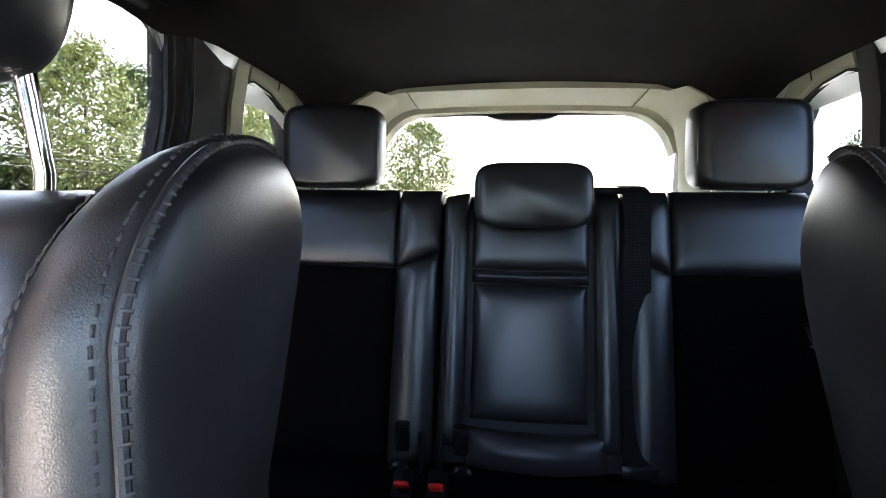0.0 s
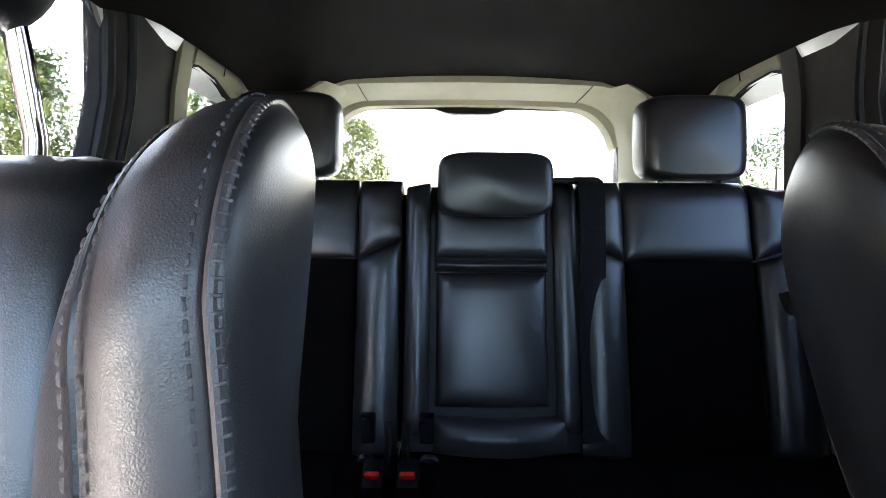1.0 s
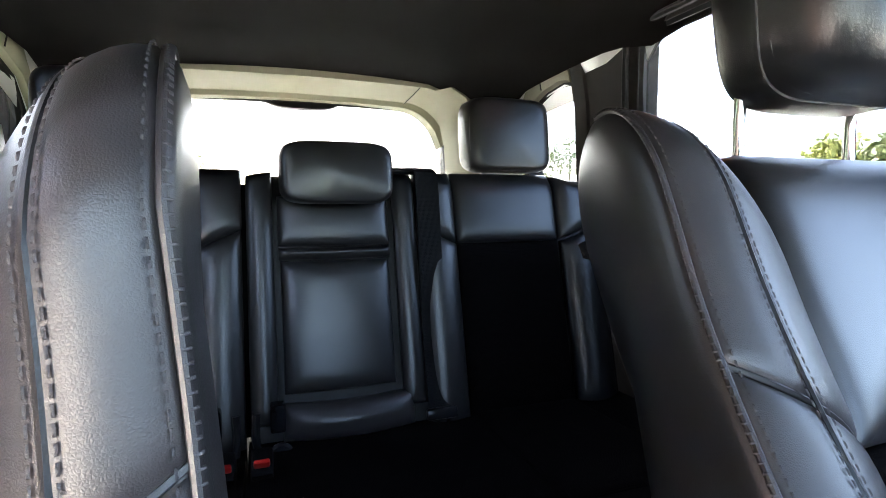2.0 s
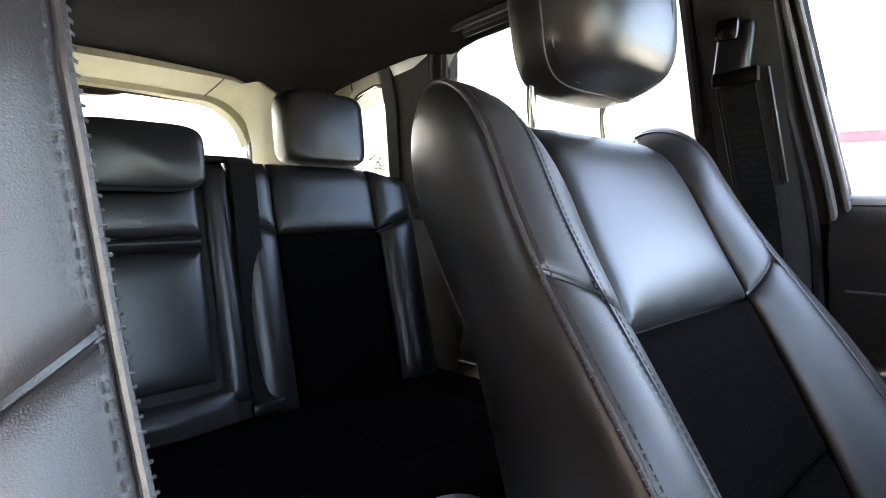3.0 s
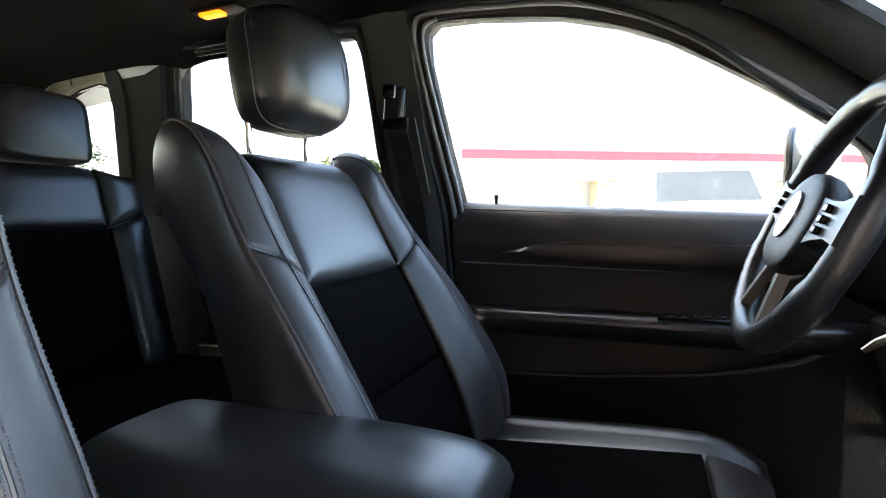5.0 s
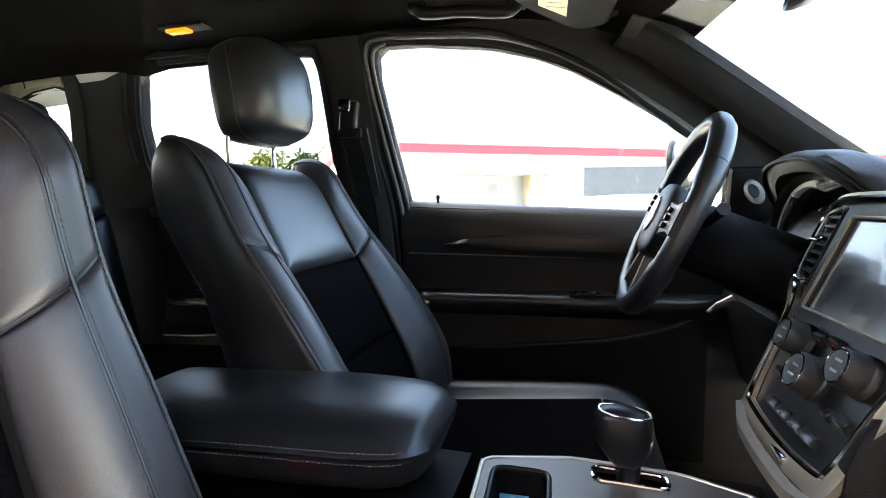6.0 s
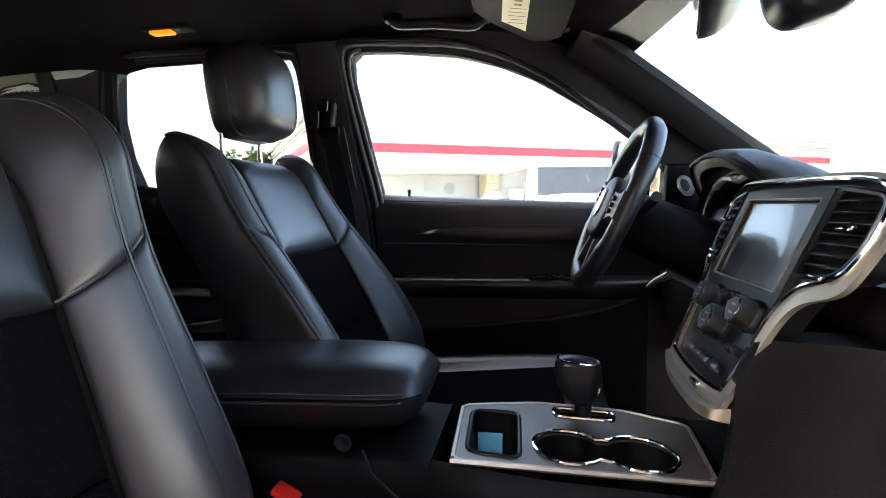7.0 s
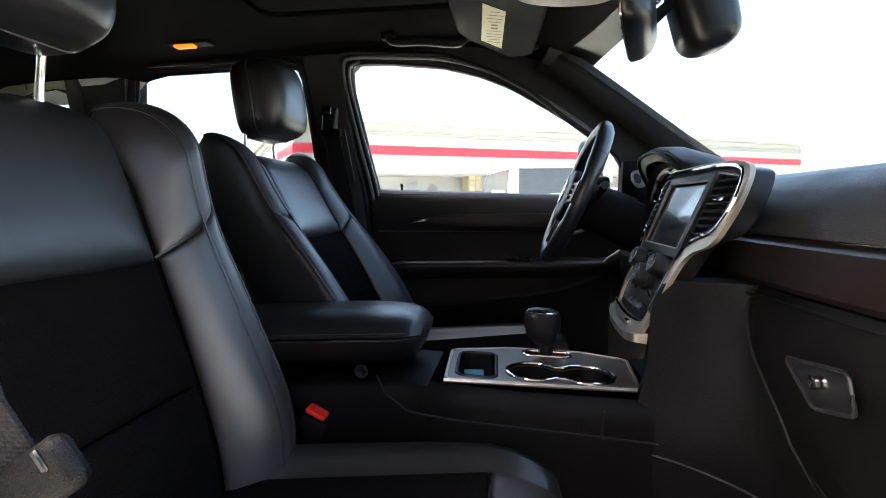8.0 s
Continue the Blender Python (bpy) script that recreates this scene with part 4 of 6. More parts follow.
# padded armrest lid
BASE = Vector((0.046, 0.060, 0.024))
arm = thing("armrest", (-0.015, 0.1, 1.0), "padded black leather armrest with topstitching", "armrest")
AT = table([(-0.165, 1.062), (-0.150, 1.082), (-0.11, 1.092), (0.0, 1.094), (0.15, 1.088), (0.36, 1.082)])
AB = table([(-0.165, 1.042), (-0.150, 1.012), (-0.11, 0.998), (0.0, 0.992), (0.36, 0.986)])
AW = table([(-0.165, 0.070), (-0.150, 0.095), (-0.11, 0.112), (0.0, 0.118), (0.2, 0.118), (0.36, 0.112)])
up_, lo_ = [], []
for y in (-0.166, -0.163, -0.157, -0.148, -0.13, -0.11, -0.08, -0.03, 0.05, 0.12, 0.19, 0.235, 0.25):
    w, zt, zb = AW(y), AT(y), AB(y)
    zm = zb + (zt - zb) * 0.66
    cx = -0.018
    up_.append([(cx + w * k, y, zm + (zt - zm) * (1 - abs(k) ** 3.2)) for k in np.linspace(-1, 1, 17)] + [(cx + w * 0.9, y, zm - 0.004), (cx - w * 0.9, y, zm - 0.004)])
    lo_.append([(cx + w * k, y, zm - 0.002 - (zm - zb) * (1 - abs(k) ** 4)) for k in np.linspace(-0.992, 0.992, 17)] + [(cx + w * 0.9, y, zm - 0.001), (cx - w * 0.9, y, zm - 0.001)])
loft("upper_cover", up_, LEATHER_FINE, arm, sharp=60)
loft("lower_cover", lo_, LEATHER_FINE, arm, sharp=60)
for off in (0.006, -0.006):
    line = []
    yy = list(np.linspace(0.235, -0.145, 40))
    for k in (-1,):
        line += [(-0.018 + k * (AW(y) * (0.985 if off > 0 else 1.0) + 0.001), y, AB(y) + (AT(y) - AB(y)) * 0.66 + off) for y in yy]
    front = [(-0.018 + x * AW(-0.16), -0.166 + 0.02 * abs(x) ** 3, AB(-0.16) + (AT(-0.16) - AB(-0.16)) * 0.6 + off) for x in np.linspace(-0.95, 0.95, 16)]
    line += front
    stitches("stitching", line, [(-1, 0, 0.2)] * 40 + [(0, -1, 0.2)] * 16, THREAD, arm, 0.0062, 0.0042, 0.0014)

# shift lever
BASE = Vector((-0.008, 0.060, 0.006))
sh = thing("shift_lever", (0.076, -0.378, 0.98), "black leather gear selector with chrome ring", "gear lever")
lathe("stem", [(0.0, -0.02), (0.015, -0.02), (0.013, 0.03), (0.012, 0.055), (0.0, 0.056)], pose(0.076, -0.378, 0.985, 8, -5, 0), PLASTIC_SMOOTH, sh, 16)
kr = []
for h, a, b, o in ((0.0, 0.013, 0.014, 0.0), (0.008, 0.018, 0.022, 0.0), (0.022, 0.021, 0.030, 0.002), (0.040, 0.022, 0.034, 0.002), (0.056, 0.021, 0.033, 0.002), (0.064, 0.018, 0.028, 0.001), (0.068, 0.010, 0.018, 0.0)):
    kr.append([(0.071 + u, -0.378 + o + v, 1.030 + h + 0.10 * v) for u, v in superring(a, b, 2.6, 28)])
loft("knob", kr, PLASTIC_SMOOTH, sh, label="glossy black leather knob", sharp=70)
tube("knob_ring", [(0.071 + u, -0.377 + v, 1.093 + 0.1 * v) for u, v in superring(0.0185, 0.029, 2.6, 28)], 0.0018, CHROME, sh, 6, True)
rbox("release_button", (0.012, 0.006, 0.010), (0.071, -0.405, 1.075), CHROME, sh, 0.002)

# passenger buckle beside the console
BASE = Vector((0.048, 0.070, 0.044))
pb = thing("seat_buckle", (-0.135, 0.01, 0.90), "black front buckle with a red release button", "seat buckle")
rbox("housing", (0.036, 0.045, 0.085), (-0.145, 0.012, 0.872), PLASTIC, pb, 0.007, (28, 0, 0))
rbox("button", (0.026, 0.036, 0.010), (-0.146, -0.007, 0.916), RED, pb, 0.004, (28, 0, 0), label="red release button")
tube("stalk", [(-0.145, 0.035, 0.85), (-0.148, 0.06, 0.78), (-0.15, 0.07, 0.70)], 0.008, PLASTIC, pb, 8)

# ---- dashboard ----
BASE = Vector((0, 0.066, 0.0))
dash = thing("dashboard", (0, -0.8, 0.9), "black soft-grained dashboard with dark wood band", "dashboard")
prof = [(-1.03, 1.310), (-0.95, 1.330), (-0.86, 1.338), (-0.77, 1.336), (-0.715, 1.326), (-0.682, 1.306), (-0.664, 1.275), (-0.658, 1.250)]
lower = [(-0.660, 1.178), (-0.650, 1.165), (-0.645, 1.10), (-0.655, 1.00), (-0.70, 0.90), (-0.78, 0.84), (-0.90, 0.84)]


def dash_bow(x):
    return -0.05 * (x / 0.7) ** 2


XS = np.linspace(-0.705, 0.705, 29)
loft("top_pad", [[(x, y + dash_bow(x), z) for y, z in prof] + [(x, -0.70 + dash_bow(x), 1.24), (x, -1.03, 1.24)] for x in XS], PLASTIC_SOFT, dash, sharp=50, label="soft black grained top pad")
loft("wood_band", [[(x, -0.664 + dash_bow(x), 1.247), (x, -0.652 + dash_bow(x), 1.238), (x, -0.650 + dash_bow(x), 1.19), (x, -0.660 + dash_bow(x), 1.181), (x, -0.74, 1.181), (x, -0.74, 1.247)] for x in XS], WOOD, dash, label="dark brown open-pore wood band")
tube("bright_line", [(x, -0.660 + dash_bow(x), 1.2485) for x in XS if x < -0.26], 0.0016, CHROME, dash, 6, label="thin bright line above the wood")
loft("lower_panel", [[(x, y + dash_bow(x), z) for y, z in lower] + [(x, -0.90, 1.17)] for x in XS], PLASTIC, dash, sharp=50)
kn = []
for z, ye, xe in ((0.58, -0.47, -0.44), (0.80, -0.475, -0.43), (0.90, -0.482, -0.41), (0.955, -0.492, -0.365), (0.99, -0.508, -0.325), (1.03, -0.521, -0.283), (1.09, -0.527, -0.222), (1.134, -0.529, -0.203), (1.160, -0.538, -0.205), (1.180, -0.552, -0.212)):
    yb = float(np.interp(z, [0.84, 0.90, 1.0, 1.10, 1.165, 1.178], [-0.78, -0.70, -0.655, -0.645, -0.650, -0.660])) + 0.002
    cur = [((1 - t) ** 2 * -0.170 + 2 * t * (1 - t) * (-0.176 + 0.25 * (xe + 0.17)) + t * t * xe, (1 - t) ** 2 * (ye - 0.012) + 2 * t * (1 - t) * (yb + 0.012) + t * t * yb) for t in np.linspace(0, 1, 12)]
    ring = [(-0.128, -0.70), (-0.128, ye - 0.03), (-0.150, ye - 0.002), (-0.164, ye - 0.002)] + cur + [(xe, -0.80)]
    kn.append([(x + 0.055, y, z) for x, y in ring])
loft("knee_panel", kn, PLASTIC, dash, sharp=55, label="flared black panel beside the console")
jl = []
for t in np.linspace(0.02, 0.92, 14):
    z = 0.926 - 0.030 * t
    ye, xe = float(np.interp(z, [0.80, 0.90, 0.955], [-0.475, -0.482, -0.492])), float(np.interp(z, [0.80, 0.90, 0.955], [-0.43, -0.41, -0.365]))
    yb = float(np.interp(z, [0.84, 0.90, 1.0], [-0.78, -0.70, -0.655])) + 0.002
    jl.append((0.055 + (1 - t) ** 2 * -0.170 + 2 * t * (1 - t) * (-0.176 + 0.25 * (xe + 0.17)) + t * t * xe, (1 - t) ** 2 * (ye - 0.012) + 2 * t * (1 - t) * (yb + 0.012) + t * t * yb, z))
tube("joint", jl, 0.0024, RUBBER, dash, 6)
# glove box lid
gb = thing("glove_box", (-0.45, -0.65, 0.95), "closed black glove box with a recessed latch", "glove box")


def on_dash(x, z, w):
    y = np.interp(z, [0.84, 0.90, 1.0, 1.10, 1.165, 1.178], [-0.78, -0.70, -0.655, -0.645, -0.650, -0.660])
    return (x, y + dash_bow(x) + 0.003 + w, z)


gl = rounded([(-0.66, 0.90), (-0.335, 0.90), (-0.285, 0.960), (-0.249, 1.025), (-0.185, 1.095), (-0.160, 1.140), (-0.168, 1.170), (-0.66, 1.170)], 0.02)
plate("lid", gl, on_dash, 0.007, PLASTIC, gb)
tube("lid_edge", curve_through([on_dash(x, z, 0.007) for x, z in gl], 2, True), 0.0026, PLASTIC, gb, 6, True)
rec = rounded([(-0.378, 1.090), (-0.312, 1.072), (-0.262, 1.114), (-0.362, 1.128)], 0.012)
plate("latch_recess", rec, lambda x, z, w: on_dash(x, z, 0.007 + w), 0.003, PIANO, gb)
tube("latch_edge", curve_through([on_dash(x, z, 0.010) for x, z in rec], 2, True), 0.0024, PLASTIC_SOFT, gb, 6, True)
lathe("lock", [(0.0, 0.0), (0.0075, 0.0), (0.0075, 0.004), (0.005, 0.005), (0.0, 0.003)], pose(-0.318, -0.643, 1.103, -90, 0, 0), CHROME, gb, 16, "chrome key lock")

# ---- centre stack ----
XC = 0.006
BASE = Vector((0, 0.061, 0.024))
stack = thing("centre_stack", (XC, -0.58, 1.07), "centre stack with touchscreen, air vents and climate knobs", "centre stack")


def on_stack(x, z, w):
    """A point of the stack's raked face, w metres proud of it."""
    return (x, -0.632 + (1.32 - z) * 0.44 + w - 0.60 * max(0, abs(x - XC) - 0.10) ** 1.5, z + 0.12 * w)


half = [(0.0, 1.327), (0.120, 1.326), (0.166, 1.320), (0.184, 1.306), (0.190, 1.270), (0.186, 1.238), (0.175, 1.212), (0.140, 1.196), (0.124, 1.172), (0.115, 1.120), (0.107, 1.082), (0.095, 1.072), (0.0, 1.066)]
outer = smooth_loop([(XC + u, z) for u, z in half] + [(XC - u, z) for u, z in reversed(half[1:-1])], 6)
half2 = [(0.0, 1.321), (0.117, 1.320), (0.162, 1.314), (0.176, 1.301), (0.182, 1.270), (0.177, 1.244), (0.165, 1.226), (0.128, 1.210), (0.110, 1.178), (0.101, 1.125), (0.094, 1.096), (0.082, 1.088), (0.0, 1.083)]
inner = smooth_loop([(XC + u, z) for u, z in half2] + [(XC - u, z) for u, z in reversed(half2[1:-1])], 6)
plate("frame", outer, lambda x, z, w: on_stack(x, z, 0.012 - w), 0.007, SILVER, stack, [inner], label="champagne silver surround")
tube("chrome_line", [on_stack(x, z, 0.013) for x, z in inner], 0.0026, CHROME, stack, 6, True, "bright chrome inner edge")
plate("panel", inner, lambda x, z, w: on_stack(x, z, 0.004 - w), 0.03, PLASTIC_SMOOTH, stack)
box = rounded([(XC - 0.104, 1.188), (XC + 0.104, 1.188), (XC + 0.106, 1.312), (XC - 0.106, 1.312)], 0.008)
scr = rounded([(XC - 0.091, 1.200), (XC + 0.091, 1.200), (XC + 0.091, 1.300), (XC - 0.091, 1.300)], 0.004)
plate("bezel", box, lambda x, z, w: on_stack(x, z, 0.011 - w), 0.012, PLASTIC_SOFT, stack, [scr], label="gloss black screen bezel")
plate("screen", scr, lambda x, z, w: on_stack(x, z, 0.006 - w), 0.006, SCREEN, stack, label="dark switched-off touchscreen")
tube("screen_edge", [on_stack(x, z, 0.0105) for x, z in scr], 0.0018, SILVER, stack, 6, True)
for k in (1, -1):
    # no opening is cut: a black sheet gives the shade behind the slats
    v = plate("vent", rounded([(XC + k * 0.111, 1.222), (XC + k * 0.162, 1.230), (XC + k * 0.172, 1.250), (XC + k * 0.172, 1.300), (XC + k * 0.113, 1.308)], 0.008), lambda x, z, w: on_stack(x, z, 0.0055 - w), 0.001, CARPET, stack, label="air vent, a black sheet as its dark opening")
    vent_loop = [on_stack(XC + k * u, z, 0.010) for u, z in rounded([(0.110, 1.220), (0.162, 1.227), (0.174, 1.250), (0.174, 1.302), (0.112, 1.311)], 0.012)]
    tube("vent_edge", vent_loop, 0.003, PLASTIC_SMOOTH, v, 6, True)
    for i in range(7):
        z = 1.236 + 0.0105 * i
        rbox("slat", (0.056, 0.008, 0.0026), on_stack(XC + k * 0.142, z, 0.0066), PLASTIC_SMOOTH, v, 0.0006, (-18, 0, -k * 10), 1)
    rbox("tab", (0.020, 0.010, 0.004), on_stack(XC + k * 0.150, 1.272, 0.014), CHROME, v, 0.001, (-18, 0, 0), 1, label="chrome vent tab")
    rbox("wheel", (0.026, 0.008, 0.006), on_stack(XC + k * 0.140, 1.2235, 0.011), CHROME, v, 0.0015, (0, 0, 0), 1)
tilt = math.degrees(math.atan(0.44))
for i, (u, z, r) in enumerate(((0.060, 1.168, 0.0185), (0.0, 1.145, 0.0205), (-0.060, 1.168, 0.0185))):
    m = Matrix.Translation(on_stack(XC + u, z, 0.004)) @ pose(0, 0, 0, -90 + tilt, 0, 0) @ pose(0, 0, 0, 0, 0, 0)
    kb = lathe("knob", [(0.0, 0.0), (r * 1.12, 0.0), (r * 1.1, 0.004), (r, 0.006), (r * 0.97, 0.020), (r * 0.90, 0.024), (r * 0.78, 0.0245), (0.0, 0.0235)], m, PLASTIC_SOFT, stack, 28, "ribbed black rotary knob")
    tube("ring", [m @ Vector((r * 0.84 * math.cos(t), r * 0.84 * math.sin(t), 0.0245)) for t in np.linspace(0, 2 * math.pi, 28, endpoint=False)], 0.0011, CHROME, kb, 6, True)
    for j in (-1, 1):
        rbox("mark", (r * 0.6, 0.0024, 0.0008), m @ Vector((0, j * 0.005, 0.0243)), MARK, kb, 0.0003, (-90 + tilt, 0, 0), 1)
for u, z, w, h in ((0.029, 1.178, 0.022, 0.014), (0.0, 1.180, 0.018, 0.014), (-0.029, 1.178, 0.022, 0.014), (0.070, 1.130, 0.020, 0.010), (0.044, 1.126, 0.012, 0.010), (-0.044, 1.126, 0.012, 0.010), (-0.068, 1.128, 0.022, 0.012)):
    kb = rbox("button", (w, 0.008, h), on_stack(XC + u, z, 0.005), PLASTIC_SMOOTH, stack, 0.0015, (-tilt, 0, 0), 1)
    rbox("mark", (w * 0.4, 0.001, h * 0.25), on_stack(XC + u, z, 0.0098), MARK if u else RED, kb, 0.0002, (-tilt, 0, 0), 1)
for u in (-0.044, -0.015, 0.015, 0.044):
    kb = rbox("switch", (0.028, 0.012, 0.013), on_stack(XC + u, 1.102, 0.006), PLASTIC_SMOOTH, stack, 0.0025, (-tilt - 15, 0, 0), 2)
    if abs(u) < 0.02:
        rbox("mark", (0.005, 0.001, 0.006), on_stack(XC + u, 1.103, 0.0135), MARK, kb, 0.0002, (-tilt - 15, 0, 0), 1)
# open tray lid under the stack
BASE = Vector((0, 0.046, 0.026))
tray = thing("tray_lid", (XC, -0.5, 1.06), "silver flip-down tray lid standing ajar under the stack", "tray lid")
tl = [(XC + 0.108, -0.494, 1.073), (XC + 0.05, -0.482, 1.066), (XC - 0.05, -0.480, 1.063), (XC - 0.098, -0.486, 1.066), (XC - 0.106, -0.52, 1.062)]
tp = curve_through(tl, 6)
loft("lid", [[(p[0], p[1], p[2] + 0.006), (p[0], p[1] - 0.010, p[2] + 0.008), (p[0], p[1] - 0.012, p[2] - 0.004), (p[0], p[1] - 0.001, p[2] - 0.007)] for p in tp], SILVER, tray, sharp=50)
loft("tray", [[(XC + k * 0.10, -0.495, 1.066), (XC + k * 0.10, -0.60, 1.06), (XC + k * 0.10, -0.60, 1.04), (XC + k * 0.10, -0.495, 1.056)] for k in (-1, 1)], PLASTIC, tray)
rbox("catch", (0.03, 0.012, 0.008), (XC - 0.02, -0.50, 1.074), CHROME, tray, 0.002)

# ---- instrument cluster ----
BASE = Vector((0.008, 0.062, 0.0))
hood = thing("instrument_hood", (0.36, -0.7, 1.3), "arched black hood over the instruments", "instrument hood")
HC = 0.352
def arch(sx, zt, zb, y, n=21, pinch=1.0):
    out = []
    for i in range(n):
        t = math.pi * i / (n - 1)
        c, s = math.cos(t), math.sin(t)
        out.append((HC + sx * math.copysign(abs(c) ** 0.75, c), y + 0.0, zb + (zt - zb) * max(0, s) ** 0.62))
    return out
rg = []
for y, sx, zt in ((-0.640, 0.178, 1.408), (-0.650, 0.186, 1.419), (-0.69, 0.192, 1.418), (-0.75, 0.194, 1.398), (-0.82, 0.192, 1.362), (-0.90, 0.186, 1.315)):
    o = arch(sx, zt, 1.25, y)
    o2 = arch(sx - 0.022, zt - 0.020, 1.25, y)
    o = [(x, yy - 0.10 * (1 - min(1, (z - 1.25) / 0.15)) * (y > -0.7), z) for x, yy, z in o]
    o2 = [(x, yy - 0.10 * (1 - min(1, (z - 1.25) / 0.15)) * (y > -0.7), z) for x, yy, z in o2]
    rg.append(o + list(reversed(o2)))
loft("shell", rg, PLASTIC_SOFT, hood, sharp=60)
tube("lip", [(x, y + 0.002, z) for x, y, z in rg[0][2:19]], 0.004, PLASTIC, hood, 8, label="matt black front lip of the hood")
clus = thing("instrument_cluster", (0.36, -0.73, 1.25), "instrument cluster with silver-edged bezel and dark lens", "instrument cluster")
bez = arch(0.158, 1.376, 1.225, -0.668, 25)
tube("bezel", [(x, y - 0.02 + 0.1 * (1.30 - z), z - 0.012 * math.exp(-((x - HC) / 0.035) ** 2)) for x, y, z in bez], 0.0080, BADGE, clus, 8, False, "bright silver bezel edge")
plate("lens", [(x, z) for x, _, z in arch(0.148, 1.370, 1.225, 0, 25)], lambda x, z, w: (x, -0.725 + 0.25 * (1.30 - z) - w, z), 0.004, SCREEN, clus, label="dark reflective instrument lens")
loft("shroud", [[(HC + (x - HC) * k, y, 1.225 + (z - 1.225) * k) for x, _, z in arch(0.150, 1.372, 1.225, 0, 25)] for k, y in ((1.0, -0.712), (1.05, -0.678), (1.09, -0.672), (1.12, -0.74))], PLASTIC_SMOOTH, clus, caps=False)
for gx in (HC - 0.075, HC + 0.075):
    tube("dial_ring", [(gx + 0.05 * math.cos(t), -0.718 - 0.012 * math.sin(t), 1.285 + 0.05 * math.sin(t)) for t in np.linspace(0, 2 * math.pi, 28, endpoint=False)], 0.0022, CHROME, clus, 6, True)

# ---- steering wheel ----
BASE = Vector((0.002, 0.067, 0.032))
WC = Vector((0.362, -0.478, 1.290))
WM = Matrix.Translation(WC) @ pose(0, 0, 0, 114, 0, 0) @ pose(0, 0, 0, 0, 0, 6)
# local x right, local y towards the rim's top, local z towards the dashboard side
col = thing("steering_column", (0.362, -0.6, 1.2), "black steering column shroud with stalks", "steering column")
wheel = thing("steering_wheel", WC, "black leather steering wheel with silver spokes", "steering wheel")
def W(x, y, z):
    return WM @ Vector((x, y, z))
R0 = 0.162
rim_pts = [W(R0 * math.cos(t), R0 * math.sin(t), 0) for t in np.linspace(0, 2 * math.pi, 72, endpoint=False)]
tube("rim", rim_pts, [0.0165 + 0.0022 * (abs(math.sin(2 * t)) > 0.75) for t in np.linspace(0, 2 * math.pi, 72, endpoint=False)], LEATHER_FINE, wheel, 16, True, "thick black leather rim")
for t0 in (0.62, 2.52, 3.85, 5.57):
    tube("rim_joint", [W((R0 + 0.0178 * math.cos(a)) * math.cos(t0), (R0 + 0.0178 * math.cos(a)) * math.sin(t0), 0.0178 * math.sin(a)) for a in np.linspace(0, 2 * math.pi, 18, endpoint=False)], 0.0012, RUBBER, wheel, 5, True)
SG = 1 if (WM.to_3x3() @ Vector((0, 0, 1))).y > 0 else -1
hub = []
for h, k in ((-0.012, 0.85), (0.0, 0.97), (0.012, 1.0), (0.019, 0.96), (0.023, 0.86), (0.025, 0.6)):
    hub.append([W(u, v - 0.012, SG * h) for u, v in superring(0.078 * k, 0.064 * k, 2.7, 36)])
loft("hub", hub, PLASTIC_SOFT, wheel, label="black padded hub", sharp=60)
lathe("badge", [(0.0, -0.004), (0.030, -0.004), (0.030, 0.0025), (0.026, 0.004), (0.0, 0.004)], WM @ Matrix.Translation((0, -0.006, SG * 0.0245)), BADGE, wheel, 24, "round silver badge")
for a0, wd in ((0.12, 0.040), (math.pi - 0.12, 0.040)):
    c, s = math.cos(a0), math.sin(a0)
    loft("spoke", [[W(r * c - s * q, r * s + c * q - 0.01, SG * z) for q, z in ((-wd * k, 0.002), (wd * k, 0.002), (wd * k * 0.9, 0.018), (-wd * k * 0.9, 0.018))] for r, k in ((0.06, 0.8), (0.10, 0.62), (0.135, 0.55), (0.168, 0.7))], PLASTIC_SMOOTH, wheel, label="black spoke with thumb switches")
    for j in (-1, 0, 1):
        rbox("switch", (0.016, 0.009, 0.006), W(0.112 * c, 0.112 * s - 0.01 + j * 0.012, SG * 0.021), PIANO, wheel, 0.0015, [math.degrees(q) for q in WM.to_euler()], 1)
for a0 in (-math.pi / 2 - 0.42, -math.pi / 2 + 0.42):
    c, s = math.cos(a0), math.sin(a0)
    loft("spoke", [[W(r * c - s * q, r * s + c * q, SG * z) for q, z in ((-0.010 * k, 0.0), (0.010 * k, 0.0), (0.006 * k, 0.012), (-0.006 * k, 0.012))] for r, k in ((0.062, 1.1), (0.10, 1.0), (0.14, 1.1), (0.168, 1.5))], CONSOLE_SILVER, wheel, label="satin silver lower spoke")
cr = []
for q, a, b in ((0.02, 0.050, 0.050), (0.05, 0.060, 0.056), (0.10, 0.066, 0.058), (0.17, 0.070, 0.060), (0.26, 0.075, 0.064)):
    cr.append([W(u, v - 0.015, -SG * q) for u, v in superring(a, b, 2.8, 28)])
loft("shroud", cr, PLASTIC, col, sharp=60)
for k in (1, -1):
    tube("stalk", [W(k * 0.05, 0.01, -SG * 0.045), W(k * 0.10, 0.03, -SG * 0.04), W(k * 0.145, 0.045, -SG * 0.035)], [0.006, 0.008, 0.009], PLASTIC_SMOOTH, col, 10, label="black control stalk")
# sun spot below the column, put in as a pale silver sliver
tube("lever", [(0.44, -0.60, 1.14), (0.45, -0.575, 1.125), (0.452, -0.56, 1.112)], [0.009, 0.006, 0.004], SILVER, col, 8, label="pale sliver standing for a sunlit spot under the column")
BASE = Vector((0, 0.066, 0.0))
